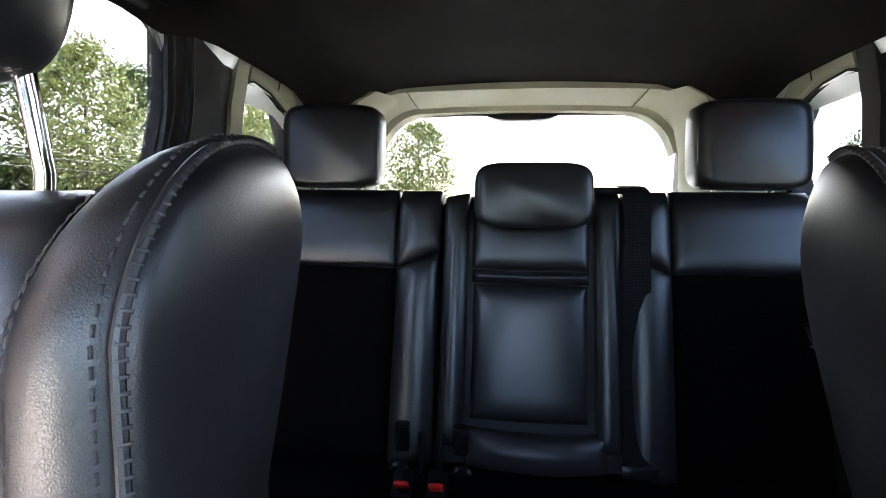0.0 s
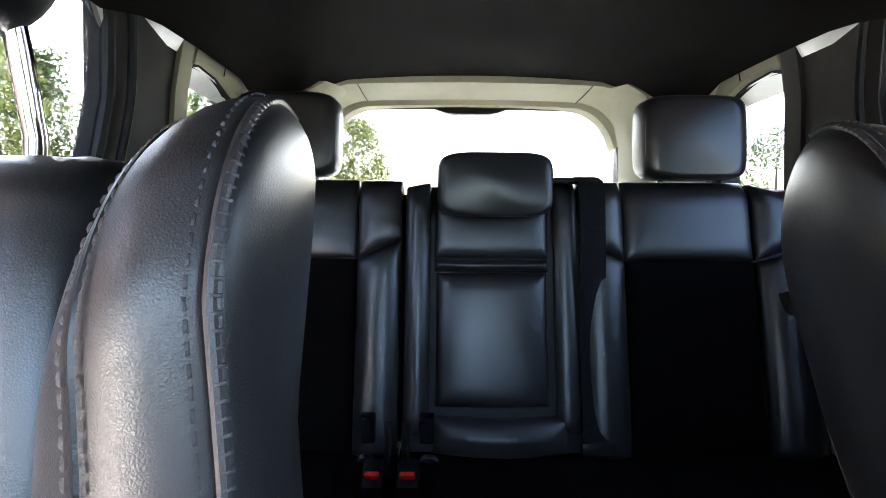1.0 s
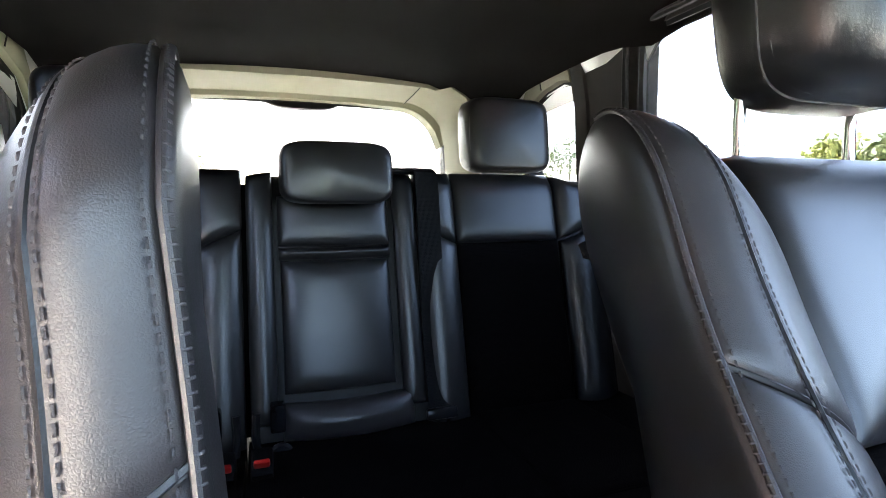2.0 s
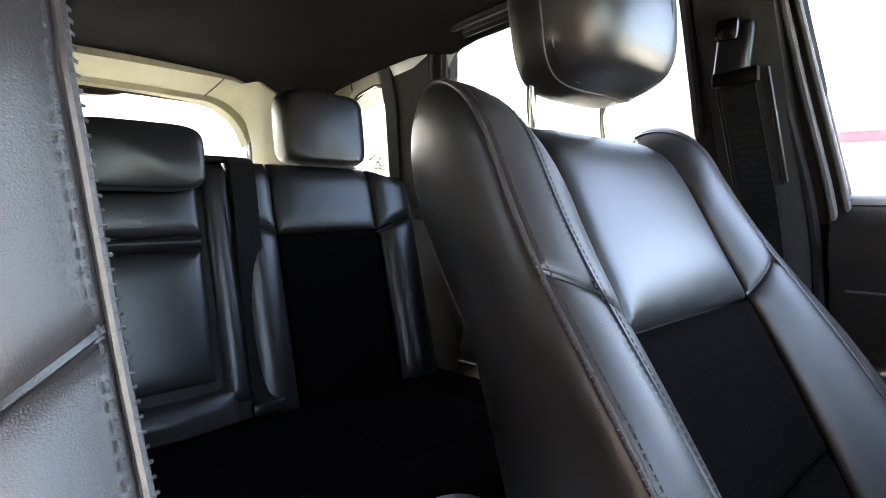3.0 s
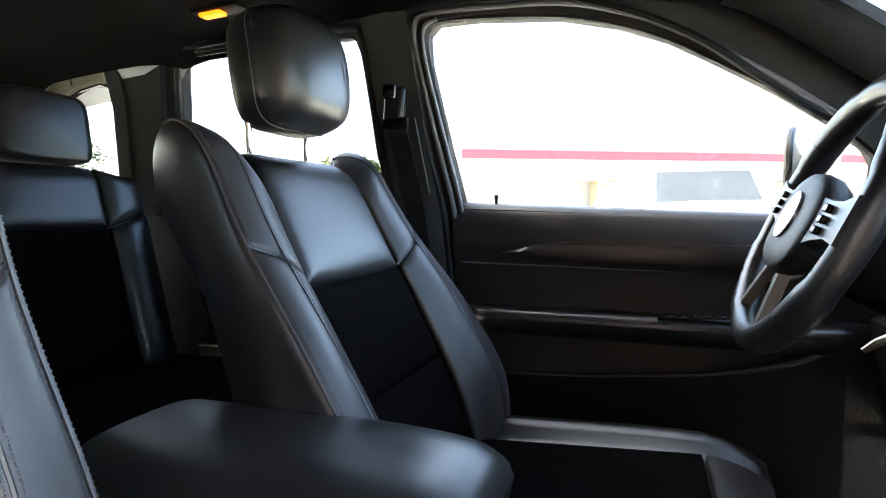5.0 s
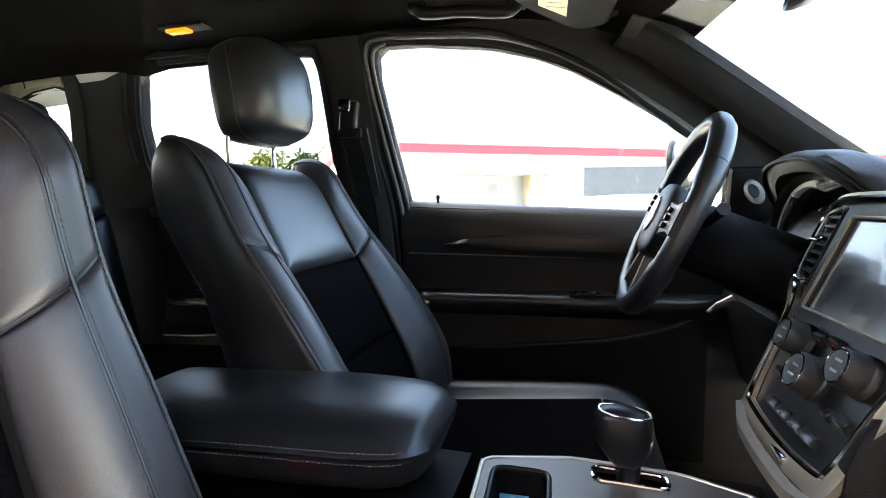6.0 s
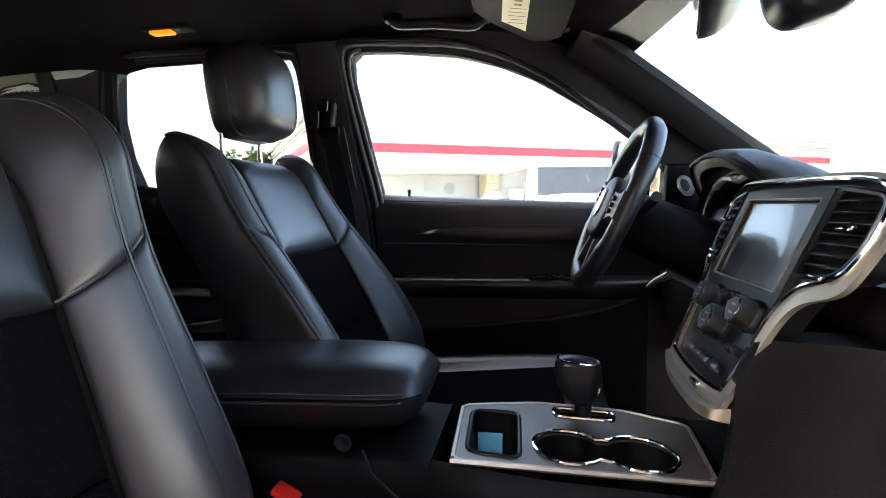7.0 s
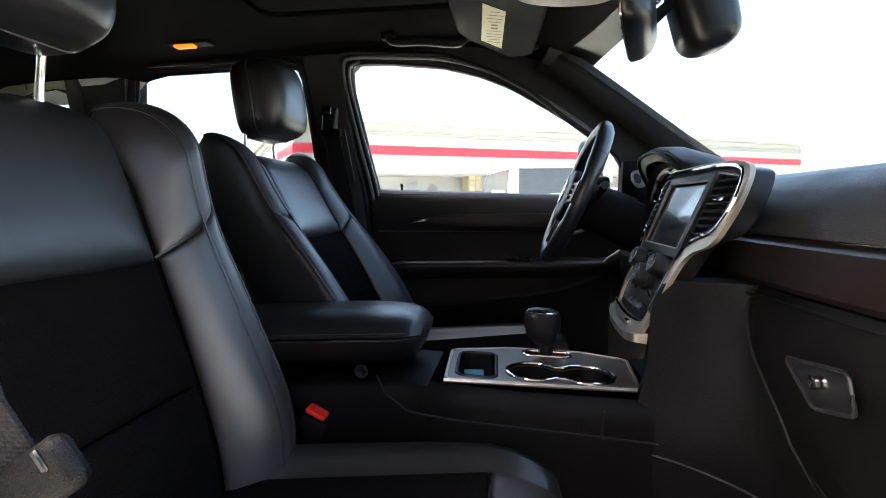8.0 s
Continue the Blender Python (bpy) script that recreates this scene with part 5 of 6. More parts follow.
rbox("knee_panel", (0.50, 0.03, 0.20), (0.42, -0.665, 1.06), PLASTIC, dash, 0.012, (-12, 0, 0))
BASE = Vector((0.005, 0.085, 0.010))
sail = thing("tweeter", (0.66, -0.70, 1.33), "round tweeter in the windscreen pillar foot", "tweeter")
lathe("grille", [(0.0, 0.0), (0.020, 0.0), (0.026, 0.002), (0.028, 0.006), (0.024, 0.009), (0.018, 0.007), (0.0, 0.008)], pose(0.655, -0.705, 1.352, 70, 0, -55), CONSOLE_SILVER, sail, 24)
lathe("cone", [(0.0, 0.0), (0.017, 0.0), (0.014, 0.003), (0.0, 0.004)], pose(0.651, -0.702, 1.354, 70, 0, -55) @ Matrix.Translation((0, 0, 0.004)), RUBBER, sail, 20)
rbox("sail_panel", (0.03, 0.10, 0.12), (0.685, -0.715, 1.35), PLASTIC, sail, 0.01, (0, -12, 0))

# ---- driver's door ----
BASE = Vector((0.008, 0.096, 0.022))
def door(name, y0, y1, sgn, label, front):
    d = thing(name, (sgn * 0.74, (y0 + y1) / 2, 0.6), label, "car door", "", "structure")
    P0 = [(0.800, 0.000), (0.742, 0.008), (0.716, 0.002), (0.703, -0.014), (0.693, -0.042), (0.688, -0.075), (0.690, -0.092), (0.699, -0.108), (0.702, -0.13), (0.705, -0.20), (0.705, -0.24), (0.700, -0.30), (0.700, -0.345), (0.692, -0.362), (0.686, -0.375), (0.690, -0.42), (0.700, -0.60), (0.705, -0.72), (0.80, -0.72)]
    rings = []
    for y in np.linspace(y0, y1, 16):
        zz = belt(y)
        rings.append([(sgn * x, y, zz + dz) for x, dz in P0])
    loft("panel", rings, PLASTIC_SOFT, d, sharp=50, label="black soft-touch door panel")
    L = y1 - y0
    def line(f0, f1, z, n=20):
        return [(y0 + L * (f0 + (f1 - f0) * i / (n - 1))) for i in range(n)]
    # arm pad with its sewn edge
    ya = np.linspace(y0 + L * 0.04, y1 - L * 0.12, 24)
    ap = []
    for i, y in enumerate(ya):
        q = i / 23
        e = min(1, q / 0.06, (1 - q) / 0.10)
        out = 0.055 * e ** 0.5
        ap.append([(sgn * 0.71, y, 1.112), (sgn * (0.702 - out * 0.8), y, 1.110), (sgn * (0.700 - out), y, 1.100), (sgn * (0.700 - out), y, 1.086), (sgn * (0.70 - out * 0.7), y, 1.062), (sgn * (0.71), y, 1.045)])
    loft("arm_pad", ap, LEATHER_FINE if front else PLASTIC, d, sharp=60, label="padded black armrest")
    for dz, dx in ((0.0025, -0.050), (-0.006, -0.0562)):
        row = [(sgn * (0.700 + dx), y, 1.1035 + dz) for y in ya[2:-3]]
        stitches("stitching", row, [(-sgn, 0, 0.6)] * len(row), THREAD, d, 0.006, 0.004, 0.0013)
    # wood strip that tapers to a point towards the rear
    yw = np.linspace(y0 + L * 0.13, y1, 22) if front else np.linspace(y0 + L * 0.1, y1, 22)
    ws_ = []
    for i, y in enumerate(yw):
        q = i / 21
        h = 0.040 * min(1, q / 0.22) ** 0.6 + 0.001
        zt = 1.256 - 0.012 * q + 0.0 - 0.028 * max(0, 1 - q / 0.22) ** 2
        ws_.append([(sgn * 0.704, y, zt), (sgn * 0.686, y, zt - 0.002), (sgn * 0.681, y, zt - h * 0.5), (sgn * 0.685, y, zt - h), (sgn * 0.704, y, zt - h)])
    loft("wood_strip", ws_, WOOD, d, label="dark brown wood strip")
    tube("crease", [(sgn * 0.7015, y, belt(y) - 0.128 - 0.03 * (y0 - y) / abs(L) * -1) for y in np.linspace(y0 + L * 0.02, y1 - L * 0.1, 12)], 0.0022, GREY_SEAL, d, 6, label="pale crease line")
    lip = curve_through([(sgn * 0.676, y0 + L * f, z) for f, z in ((0.02, 0.968), (0.25, 0.972), (0.45, 0.988), (0.62, 1.010), (0.75, 1.045), (0.82, 1.085))], 5)
    tube("pocket_lip", lip, 0.006, PLASTIC_SOFT, d, 8, label="curved map pocket lip")
    loft("pocket", [[(sgn * 0.70, p[1], p[2]), (sgn * 0.674, p[1], p[2]), (sgn * 0.670, p[1], p[2] - 0.08), (sgn * 0.684, p[1], 0.72), (sgn * 0.71, p[1], 0.72)] for p in lip], PLASTIC, d)
    lathe("lock_pin", [(0.0, -0.02), (0.0035, -0.02), (0.0035, 0.010), (0.0055, 0.013), (0.0055, 0.022), (0.0, 0.023)], pose(sgn * 0.738, y0 + L * 0.10, belt(y0 + L * 0.10) + 0.004, 0, 0, 0), PLASTIC_SMOOTH, d, 10, "small black lock pin")
    if front:
        tube("handle_cup", [(sgn * (0.676), -0.535 + 0.045 * math.cos(t), 1.215 + 0.026 * math.sin(t)) for t in np.linspace(0, 2 * math.pi, 28, endpoint=False)], 0.006, SILVER, d, 8, True, "silver ring of the door handle cup")
        loft("handle", [[(sgn * 0.680, -0.57 + 0.06 * q, 1.215 + dz) for dz in (-0.012, 0.012)] + [(sgn * 0.670, -0.57 + 0.06 * q, 1.215 + dz) for dz in (0.010, -0.010)] for q in (0, 0.5, 1)], CHROME, d, label="chrome door release lever")
        for i in range(4):
            rbox("switch", (0.018, 0.020, 0.010), (sgn * 0.668, -0.365 - 0.027 * i, 1.113), PIANO, d, 0.003, (0, 10, 0), 2, label="window switch")
            rbox("switch_mark", (0.004, 0.006, 0.001), (sgn * 0.664, -0.365 - 0.027 * i, 1.1188), MARK, d, 0.0003, (0, 10, 0), 1)
        rbox("switch_panel", (0.045, 0.13, 0.006), (sgn * 0.672, -0.405, 1.108), PLASTIC_SMOOTH, d, 0.003, (0, 10, 0), 2)
    return d


door("door_1", 0.085, -0.80, 1, "closed driver's door, black panel with wood strip", True)
BASE = Vector((0, 0.078, 0.015))
door("door_2", 0.86, 0.26, 1, "closed rear door with black panel", False)
door("door_3", 0.86, 0.26, -1, "closed rear passenger door with black panel", False)

# outside mirror
BASE = Vector((0.01, 0.085, 0.022))
om = thing("door_mirror", (0.85, -0.66, 1.36), "driver's door mirror with pale housing seen from inside", "door mirror")
mr = rounded([(0.805, 1.345), (0.995, 1.350), (1.005, 1.455), (0.98, 1.475), (0.835, 1.472), (0.800, 1.44)], 0.03)
plate("housing", mr, lambda x, z, w: (x, -0.60 - w - 0.35 * (x - 0.9), z), 0.07, BODY, om)
tube("rim", curve_through([(x, -0.598 - 0.35 * (x - 0.9), z) for x, z in mr], 2, True), 0.008, PLASTIC_SMOOTH, om, 8, True)
plate("mirror_glass", [(0.9 + (x - 0.9) * 0.9, 1.41 + (z - 1.41) * 0.88) for x, z in mr], lambda x, z, w: (x, -0.595 - w - 0.35 * (x - 0.9), z), 0.003, CHROME, om, label="mirror glass")
rbox("foot", (0.10, 0.06, 0.05), (0.79, -0.62, 1.335), PLASTIC_SMOOTH, om, 0.015)

# ---- centre pillar trim and driver's belt ----
BASE = Vector((0, 0.090, 0.0))
for sg in (1, -1):
    bpil = thing("pillar_trim", (sg * 0.68, 0.19, 1.33), "dark charcoal centre pillar trim", "pillar trim", "centre pillars", "structure")
    loft("cover", [[(sg * (side_x(z) + dx), yc + dy, z) for dx, dy in ((0.01, -0.060), (-0.022, -0.052), (-0.034, -0.02), (-0.034, 0.02), (-0.022, 0.052), (0.01, 0.062))] for z, yc in ((1.20, 0.165), (1.34, 0.170), (1.50, 0.186), (1.62, 0.197), (1.70, 0.203), (1.75, 0.205))], PILLAR, bpil)
    for dy in (-0.034, 0.034):
        tube("slot_edge", [(sg * (side_x(z) - 0.034), 0.183 + 0.10 * (z - 1.5) + dy, z) for z in (1.38, 1.46, 1.54)], 0.003, PLASTIC_SMOOTH, bpil, 6)
    sb = thing("seat_belt", (sg * 0.69, 0.17, 0.7), "black front seat belt hanging from its pillar anchor", "seat belt", "front belts")
    rbox("anchor", (0.026, 0.048, 0.085), (sg * (side_x(1.56) - 0.046), 0.190, 1.565), PLASTIC_SMOOTH, sb, 0.011, (6, 0, 0), 3, label="black height adjuster")
    rbox("button", (0.012, 0.03, 0.03), (sg * (side_x(1.59) - 0.060), 0.192, 1.592), PIANO, sb, 0.005, (6, 0, 0), 2)
    rbox("guide", (0.014, 0.062, 0.022), (sg * (side_x(1.53) - 0.060), 0.186, 1.528), PLASTIC, sb, 0.005, (0, 0, 0), 2, label="black belt guide loop")
    bl = curve_through([(side_x(1.53) - 0.062, 0.186, 1.53), (side_x(1.45) - 0.050, 0.180, 1.45), (side_x(1.36) - 0.045, 0.168, 1.34), (0.668, 0.150, 1.20), (0.665, 0.120, 1.0), (0.668, 0.10, 0.82)], 5)
    loft("webbing", [[(sg * p[0], p[1] - 0.023, p[2]), (sg * p[0], p[1] + 0.023, p[2]), (sg * (p[0] + 0.002), p[1] + 0.023, p[2]), (sg * (p[0] + 0.002), p[1] - 0.023, p[2])] for p in bl], WEBBING, sb)
# passenger's belt end, lying against the seat's outer flank
pbelt = thing("seat_belt", (-0.66, 0.05, 0.95), "black passenger seat belt with its plastic tongue", "seat belt", "front belts")
q = curve_through([(-0.694, 0.100, 1.46), (-0.686, -0.010, 1.32), (-0.679, -0.068, 1.230), (-0.676, -0.104, 1.170)], 6)
loft("webbing", [[(p[0], p[1] - 0.021, p[2] + 0.006), (p[0], p[1] + 0.021, p[2] - 0.006), (p[0] + 0.0025, p[1] + 0.021, p[2] - 0.006), (p[0] + 0.0025, p[1] - 0.021, p[2] + 0.006)] for p in q], WEBBING, pbelt)
rbox("tongue_cover", (0.014, 0.082, 0.030), (-0.676, -0.110, 1.158), PLASTIC, pbelt, 0.007, (-33, 0, 0), 3, label="black plastic tongue cover")
rbox("tongue_slot", (0.003, 0.004, 0.012), (-0.683, -0.132, 1.180), PLASTIC_SMOOTH, pbelt, 0.001, (-33, 0, 0), 1)
rbox("tongue", (0.004, 0.036, 0.040), (-0.675, -0.126, 1.130), CHROME, pbelt, 0.0015, (-33, 0, 0), 1, label="bright metal tongue")

# ---- overhead fittings ----
BASE = Vector((0.0, 0.064, 0.004))
VISOR = material("dark_grey_visor_cloth", (0.010, 0.0096, 0.0092), 0.8, spec=0.08, bump=0.3, scale=700)
for sg in (1, -1):
    vz = thing("sun_visor", (sg * 0.36, -0.35, 1.70), "stowed dark grey sun visor", "sun visor", "sun visors")
    vo = rounded([(0.175, -0.398), (0.31, -0.392), (0.535, -0.378), (0.578, -0.322), (0.47, -0.236), (0.412, -0.205), (0.175, -0.205)], 0.025)
    plate("board", vo, lambda x, y, w: (sg * x, y, 1.722 + 0.16 * (y + 0.3) - w), 0.016, VISOR, vz)
    tube("edge", curve_through([(sg * x, y, 1.714 + 0.16 * (y + 0.3)) for x, y in vo], 2, True), 0.008, VISOR, vz, 8, True)
    lo = [(0.239, -0.319), (0.499, -0.304), (0.447, -0.254), (0.204, -0.272)]
    lab = plate("warning_label", lo, lambda x, y, w: (sg * x, y, 1.7052 + 0.16 * (y + 0.3) - w), 0.0006, LABEL, vz, label="cream warning label with fine print")
    for i in range(11):
        px = 0.245 + 0.0205 * i
        wd = (0.020, 0.036, 0.036, 0.030, 0.016, 0.016, 0.034, 0.036, 0.036, 0.026, 0.034)[i]
        rbox("print_line", (0.0030 if i not in (4, 5) else 0.010, wd, 0.0003), (sg * px, -0.291 + 0.06 * (px - 0.35), 1.7052 + 0.16 * (0.009 + 0.06 * (px - 0.35)) - 0.0009), INK, lab, 0.0001, (9, 0, 0), 1)
    tube("pivot", [(sg * 0.53, -0.40, roof_z(0.53, -0.40) - 0.004), (sg * 0.525, -0.385, 1.708)], 0.006, PLASTIC, vz, 8)
    gh = thing("grab_handle", (sg * 0.52, -0.10, 1.75), "black folding roof grab handle", "grab handle", "grab handles")
    tube("bar", curve_through([(sg * 0.520, 0.005, 1.762), (sg * 0.503, -0.02, 1.742), (sg * 0.500, -0.10, 1.737), (sg * 0.503, -0.18, 1.727), (sg * 0.520, -0.205, 1.744)], 5), 0.0125, PLASTIC_SOFT, gh, 10)
    for yy in (0.005, -0.205):
        rbox("mount", (0.03, 0.04, 0.02), (sg * 0.523, yy, 1.764 - 0.016 * (yy < -0.1)), PLASTIC, gh, 0.006)
    dl = thing("dome_lamp", (sg * 0.506, 0.60, 1.76), "small roof lamp glowing amber", "roof lamp", "roof lamps")
    rbox("housing", (0.045, 0.13, 0.014), (sg * 0.512, 0.585, roof_z(0.512, 0.575) - 0.003), PLASTIC, dl, 0.006)
    rbox("lens", (0.026, 0.060, 0.010), (sg * 0.508, 0.600, roof_z(0.508, 0.60) - 0.013), LAMP if sg > 0 else PLASTIC_SMOOTH, dl, 0.004, label="glowing amber lens" if sg > 0 else "unlit lens")
oc = thing("overhead_console", (0, -0.40, 1.74), "grey overhead console with a pale sunglasses door", "overhead console")
oo = rounded([(-0.085, -0.318), (0.085, -0.318), (0.150, -0.365), (0.178, -0.430), (0.172, -0.500), (0.09, -0.545), (-0.09, -0.545), (-0.172, -0.500), (-0.178, -0.430), (-0.150, -0.365)], 0.03)
plate("body", oo, lambda x, y, w: (x * (1 + w), y, 1.676 + 0.03 * (y + 0.4) + 0.35 * max(0, abs(x) - 0.12) ** 1.5 + w), 0.075, OVERHEAD, oc)
for k in (1, -1):
    rbox("lamp_lens", (0.05, 0.05, 0.006), (k * 0.075, -0.365, 1.676), GREY_SEAL, oc, 0.003)
rbox("sunglasses_door", (0.14, 0.08, 0.008), (0, -0.475, 1.674), OVERHEAD, oc, 0.004)
BASE = Vector((0.0, 0.075, -0.024))
mir = thing("rear_view_mirror", (0.02, -0.56, 1.58), "black rear-view mirror hanging from the windscreen", "rear-view mirror")
MM = pose(0.0, -0.525, 1.606, -4, 0, -15)
mo = superring(0.125, 0.042, 3.2, 40)
loft("housing", [[MM @ Vector((u * k, -q, v * k)) for u, v in mo] for q, k in ((0.0, 0.98), (0.006, 1.0), (0.02, 0.97), (0.036, 0.82), (0.046, 0.5))], PLASTIC_SMOOTH, mir, sharp=60)
loft("mirror_glass", [[MM @ Vector((u * 0.94, 0.001 + q, v * 0.9)) for u, v in mo] for q in (0.0, 0.002)], CHROME, mir, label="mirror glass")
tube("stem", [MM @ Vector((0, -0.04, 0.0)), MM @ Vector((0, -0.07, 0.02)), (0.0, -0.62, 1.615)], 0.010, PLASTIC_SMOOTH, mir, 10)
rbox("sensor_pod", (0.10, 0.085, 0.13), (-0.005, -0.640, 1.618), PLASTIC_SMOOTH, mir, 0.032, (-12, 0, 0), 4, "dark sensor housing behind the mirror", (0.9, 1.15))


# ---- outside: lot, shop, vehicles, woods ----
BASE = Vector((0, 0, 0))
ASPHALT = material("pale_concrete", (0.34, 0.33, 0.31), 0.9, bump=0.6, scale=60, blotch=0.4)
GRASS = material("dry_spring_grass", (0.10, 0.12, 0.04), 0.95, vary=0.5, blotch=0.5, bump=0.8, scale=8)
FASCIA = material("cream_white_metal_fascia", (0.38, 0.367, 0.33), 0.5, vary=0.05)
STRIPE = material("red_fascia_stripe", (0.60, 0.03, 0.05), 0.45, vary=0.08)
STUCCO = material("grey_painted_wall", (0.36, 0.36, 0.35), 0.9, vary=0.08, bump=0.4, scale=40, blotch=1.5)
STONE = material("buff_stone", (0.40, 0.33, 0.22), 0.9, vary=0.35, bump=0.5, scale=30, blotch=3)
# for the added blocking wall; warm brown tints its bounce into the cabin
BLOCKER = material("dark_warm_blocker", (0.075, 0.050, 0.036), 0.85, spec=0.2, vary=0.3, blotch=2)
BARK = material("grey_brown_bark", (0.10, 0.075, 0.05), 0.95, vary=0.4, bump=1.0, scale=12, blotch=3)
TRUCK = material("white_truck_paint", (0.80, 0.80, 0.79), 0.25, vary=0.03, coat=0.7)
TIRE = material("black_tyre", (0.015, 0.015, 0.015), 0.8)
DARKGLASS = material("dark_vehicle_glass", (0.03, 0.034, 0.038), 0.22, rough_vary=0.06, spec=0.6)
GREY_METAL = material("galvanised_metal", (0.45, 0.45, 0.44), 0.5, metal=0.6)


def leaf_material(name, color):
    m = material(name, color, 0.6, spec=0.3, vary=0.45, blotch=1.2)
    b = m.node_tree.nodes["Principled BSDF"]
    b.inputs["Transmission Weight"].default_value = 0.0
    b.inputs["Subsurface Weight"].default_value = 0.0
    return m


LEAF = [leaf_material("pine_needles", (0.085, 0.110, 0.030)), leaf_material("spring_leaves", (0.19, 0.20, 0.055)), leaf_material("dull_green_leaves", (0.070, 0.090, 0.030))]

gv = [(x, y, GROUND) for y in (-900, -60, 60, 900) for x in (-900, -60, 60, 900)]
tagged(piece("ground", gv, [(j * 4 + i, j * 4 + i + 1, j * 4 + i + 5, j * 4 + i + 4) for j in range(3) for i in range(3)], GRASS), "dry grass reaching to the horizon", "ground", "", "structure")
tagged(rbox("parking_lot", (42, 70, 0.02), (3.0, -2, GROUND + 0.012), ASPHALT, None, 0.004, (0, 0, 0), 1), "pale worn concrete parking lot", "parking lot", "", "structure")


# added, unseen wall: holds sky and ground light off the open passenger doorway
tagged(rbox("light_blocker", (0.12, 1.9, 2.25), (-1.80, -0.45, GROUND + 1.125), BLOCKER, None, 0.01, (0, 0, 0), 1), "unseen dark wall added to block light at the open doorway", "wall", "", "structure")

shop = thing("shop_building", (15.5, -2, GROUND), "single-storey shop with cream fascia and red stripe", "building")
BX, BY0, BY1 = 15.2, -18.0, 6.6
SHOP = Matrix.Translation((15.2, 2.9, 0)) @ pose(0, 0, 0, 0, 0, 34) @ Matrix.Translation((-15.2, -2.9, 0))


def slab(name, x0, x1, y0, y1, z0, z1, mat, r=0.03, label="", parent=None):
    o = rbox(name, (x1 - x0, y1 - y0, z1 - z0), ((x0 + x1) / 2, (y0 + y1) / 2, (z0 + z1) / 2), mat, None, r, (0, 0, 0), 1, label)
    o.data.transform(SHOP)
    return hold(o, parent or shop)


slab("wall", BX + 0.9, BX + 12, BY0 + 0.6, BY1 - 0.6, GROUND, 3.0, STUCCO, label="pale grey wall")
slab("soffit", BX + 0.05, BX + 11.8, BY0 + 0.05, BY1 - 0.05, 2.36, 2.42, STUCCO)
slab("fascia", BX, BX + 11.9, BY0, BY1, 2.40, 3.96, FASCIA, label="cream metal fascia")
for y in np.arange(BY0 + 1.0, BY1 - 0.5, 3.05):
    slab("seam", BX - 0.008, BX + 0.01, y, y + 0.02, 2.42, 3.9, GREY_METAL, 0.002)
slab("stripe", BX - 0.02, BX + 11.92, BY0 - 0.02, BY1 + 0.02, 2.97, 3.27, STRIPE, label="red stripe along the fascia")
for z in (3.56, 3.68):
    slab("rib", BX - 0.05, BX + 11.95, BY0 - 0.05, BY1 + 0.05, z, z + 0.05, FASCIA)
slab("cornice", BX - 0.10, BX + 12, BY0 - 0.10, BY1 + 0.10, 3.92, 4.04, FASCIA)
for k, y0 in enumerate((0.24, -7.5)):
    c = slab("column", BX + 0.25, BX + 0.75, y0, y0 + 0.50, GROUND, 2.40, STONE, label="buff stone pier")
    for j in range(12):
        for i in range(2):
            slab("stone", BX + 0.20, BX + 0.26, y0 + 0.02 + 0.24 * i + 0.02 * (j % 2), y0 + 0.24 + 0.24 * i + 0.02 * (j % 2), GROUND + 0.04 + 0.19 * j, GROUND + 0.21 + 0.19 * j, STONE, 0.02, "", c)
for z, w in ((2.17, 0.34), (2.10, 0.42), (2.03, 0.36), (1.96, 0.42), (1.89, 0.30), (1.82, 0.38)):
    slab("sign_line", BX + 0.86, BX + 0.885, 2.72 - w, 2.72, z, z + 0.03, GREY_METAL, 0.004)
lathe("round_sign", [(0.0, 0.0), (0.20, 0.0), (0.20, 0.02), (0.0, 0.02)], SHOP @ pose(BX + 0.88, 1.80, 1.92, 0, -90, 0), MARK, shop, 24, "round white sign")


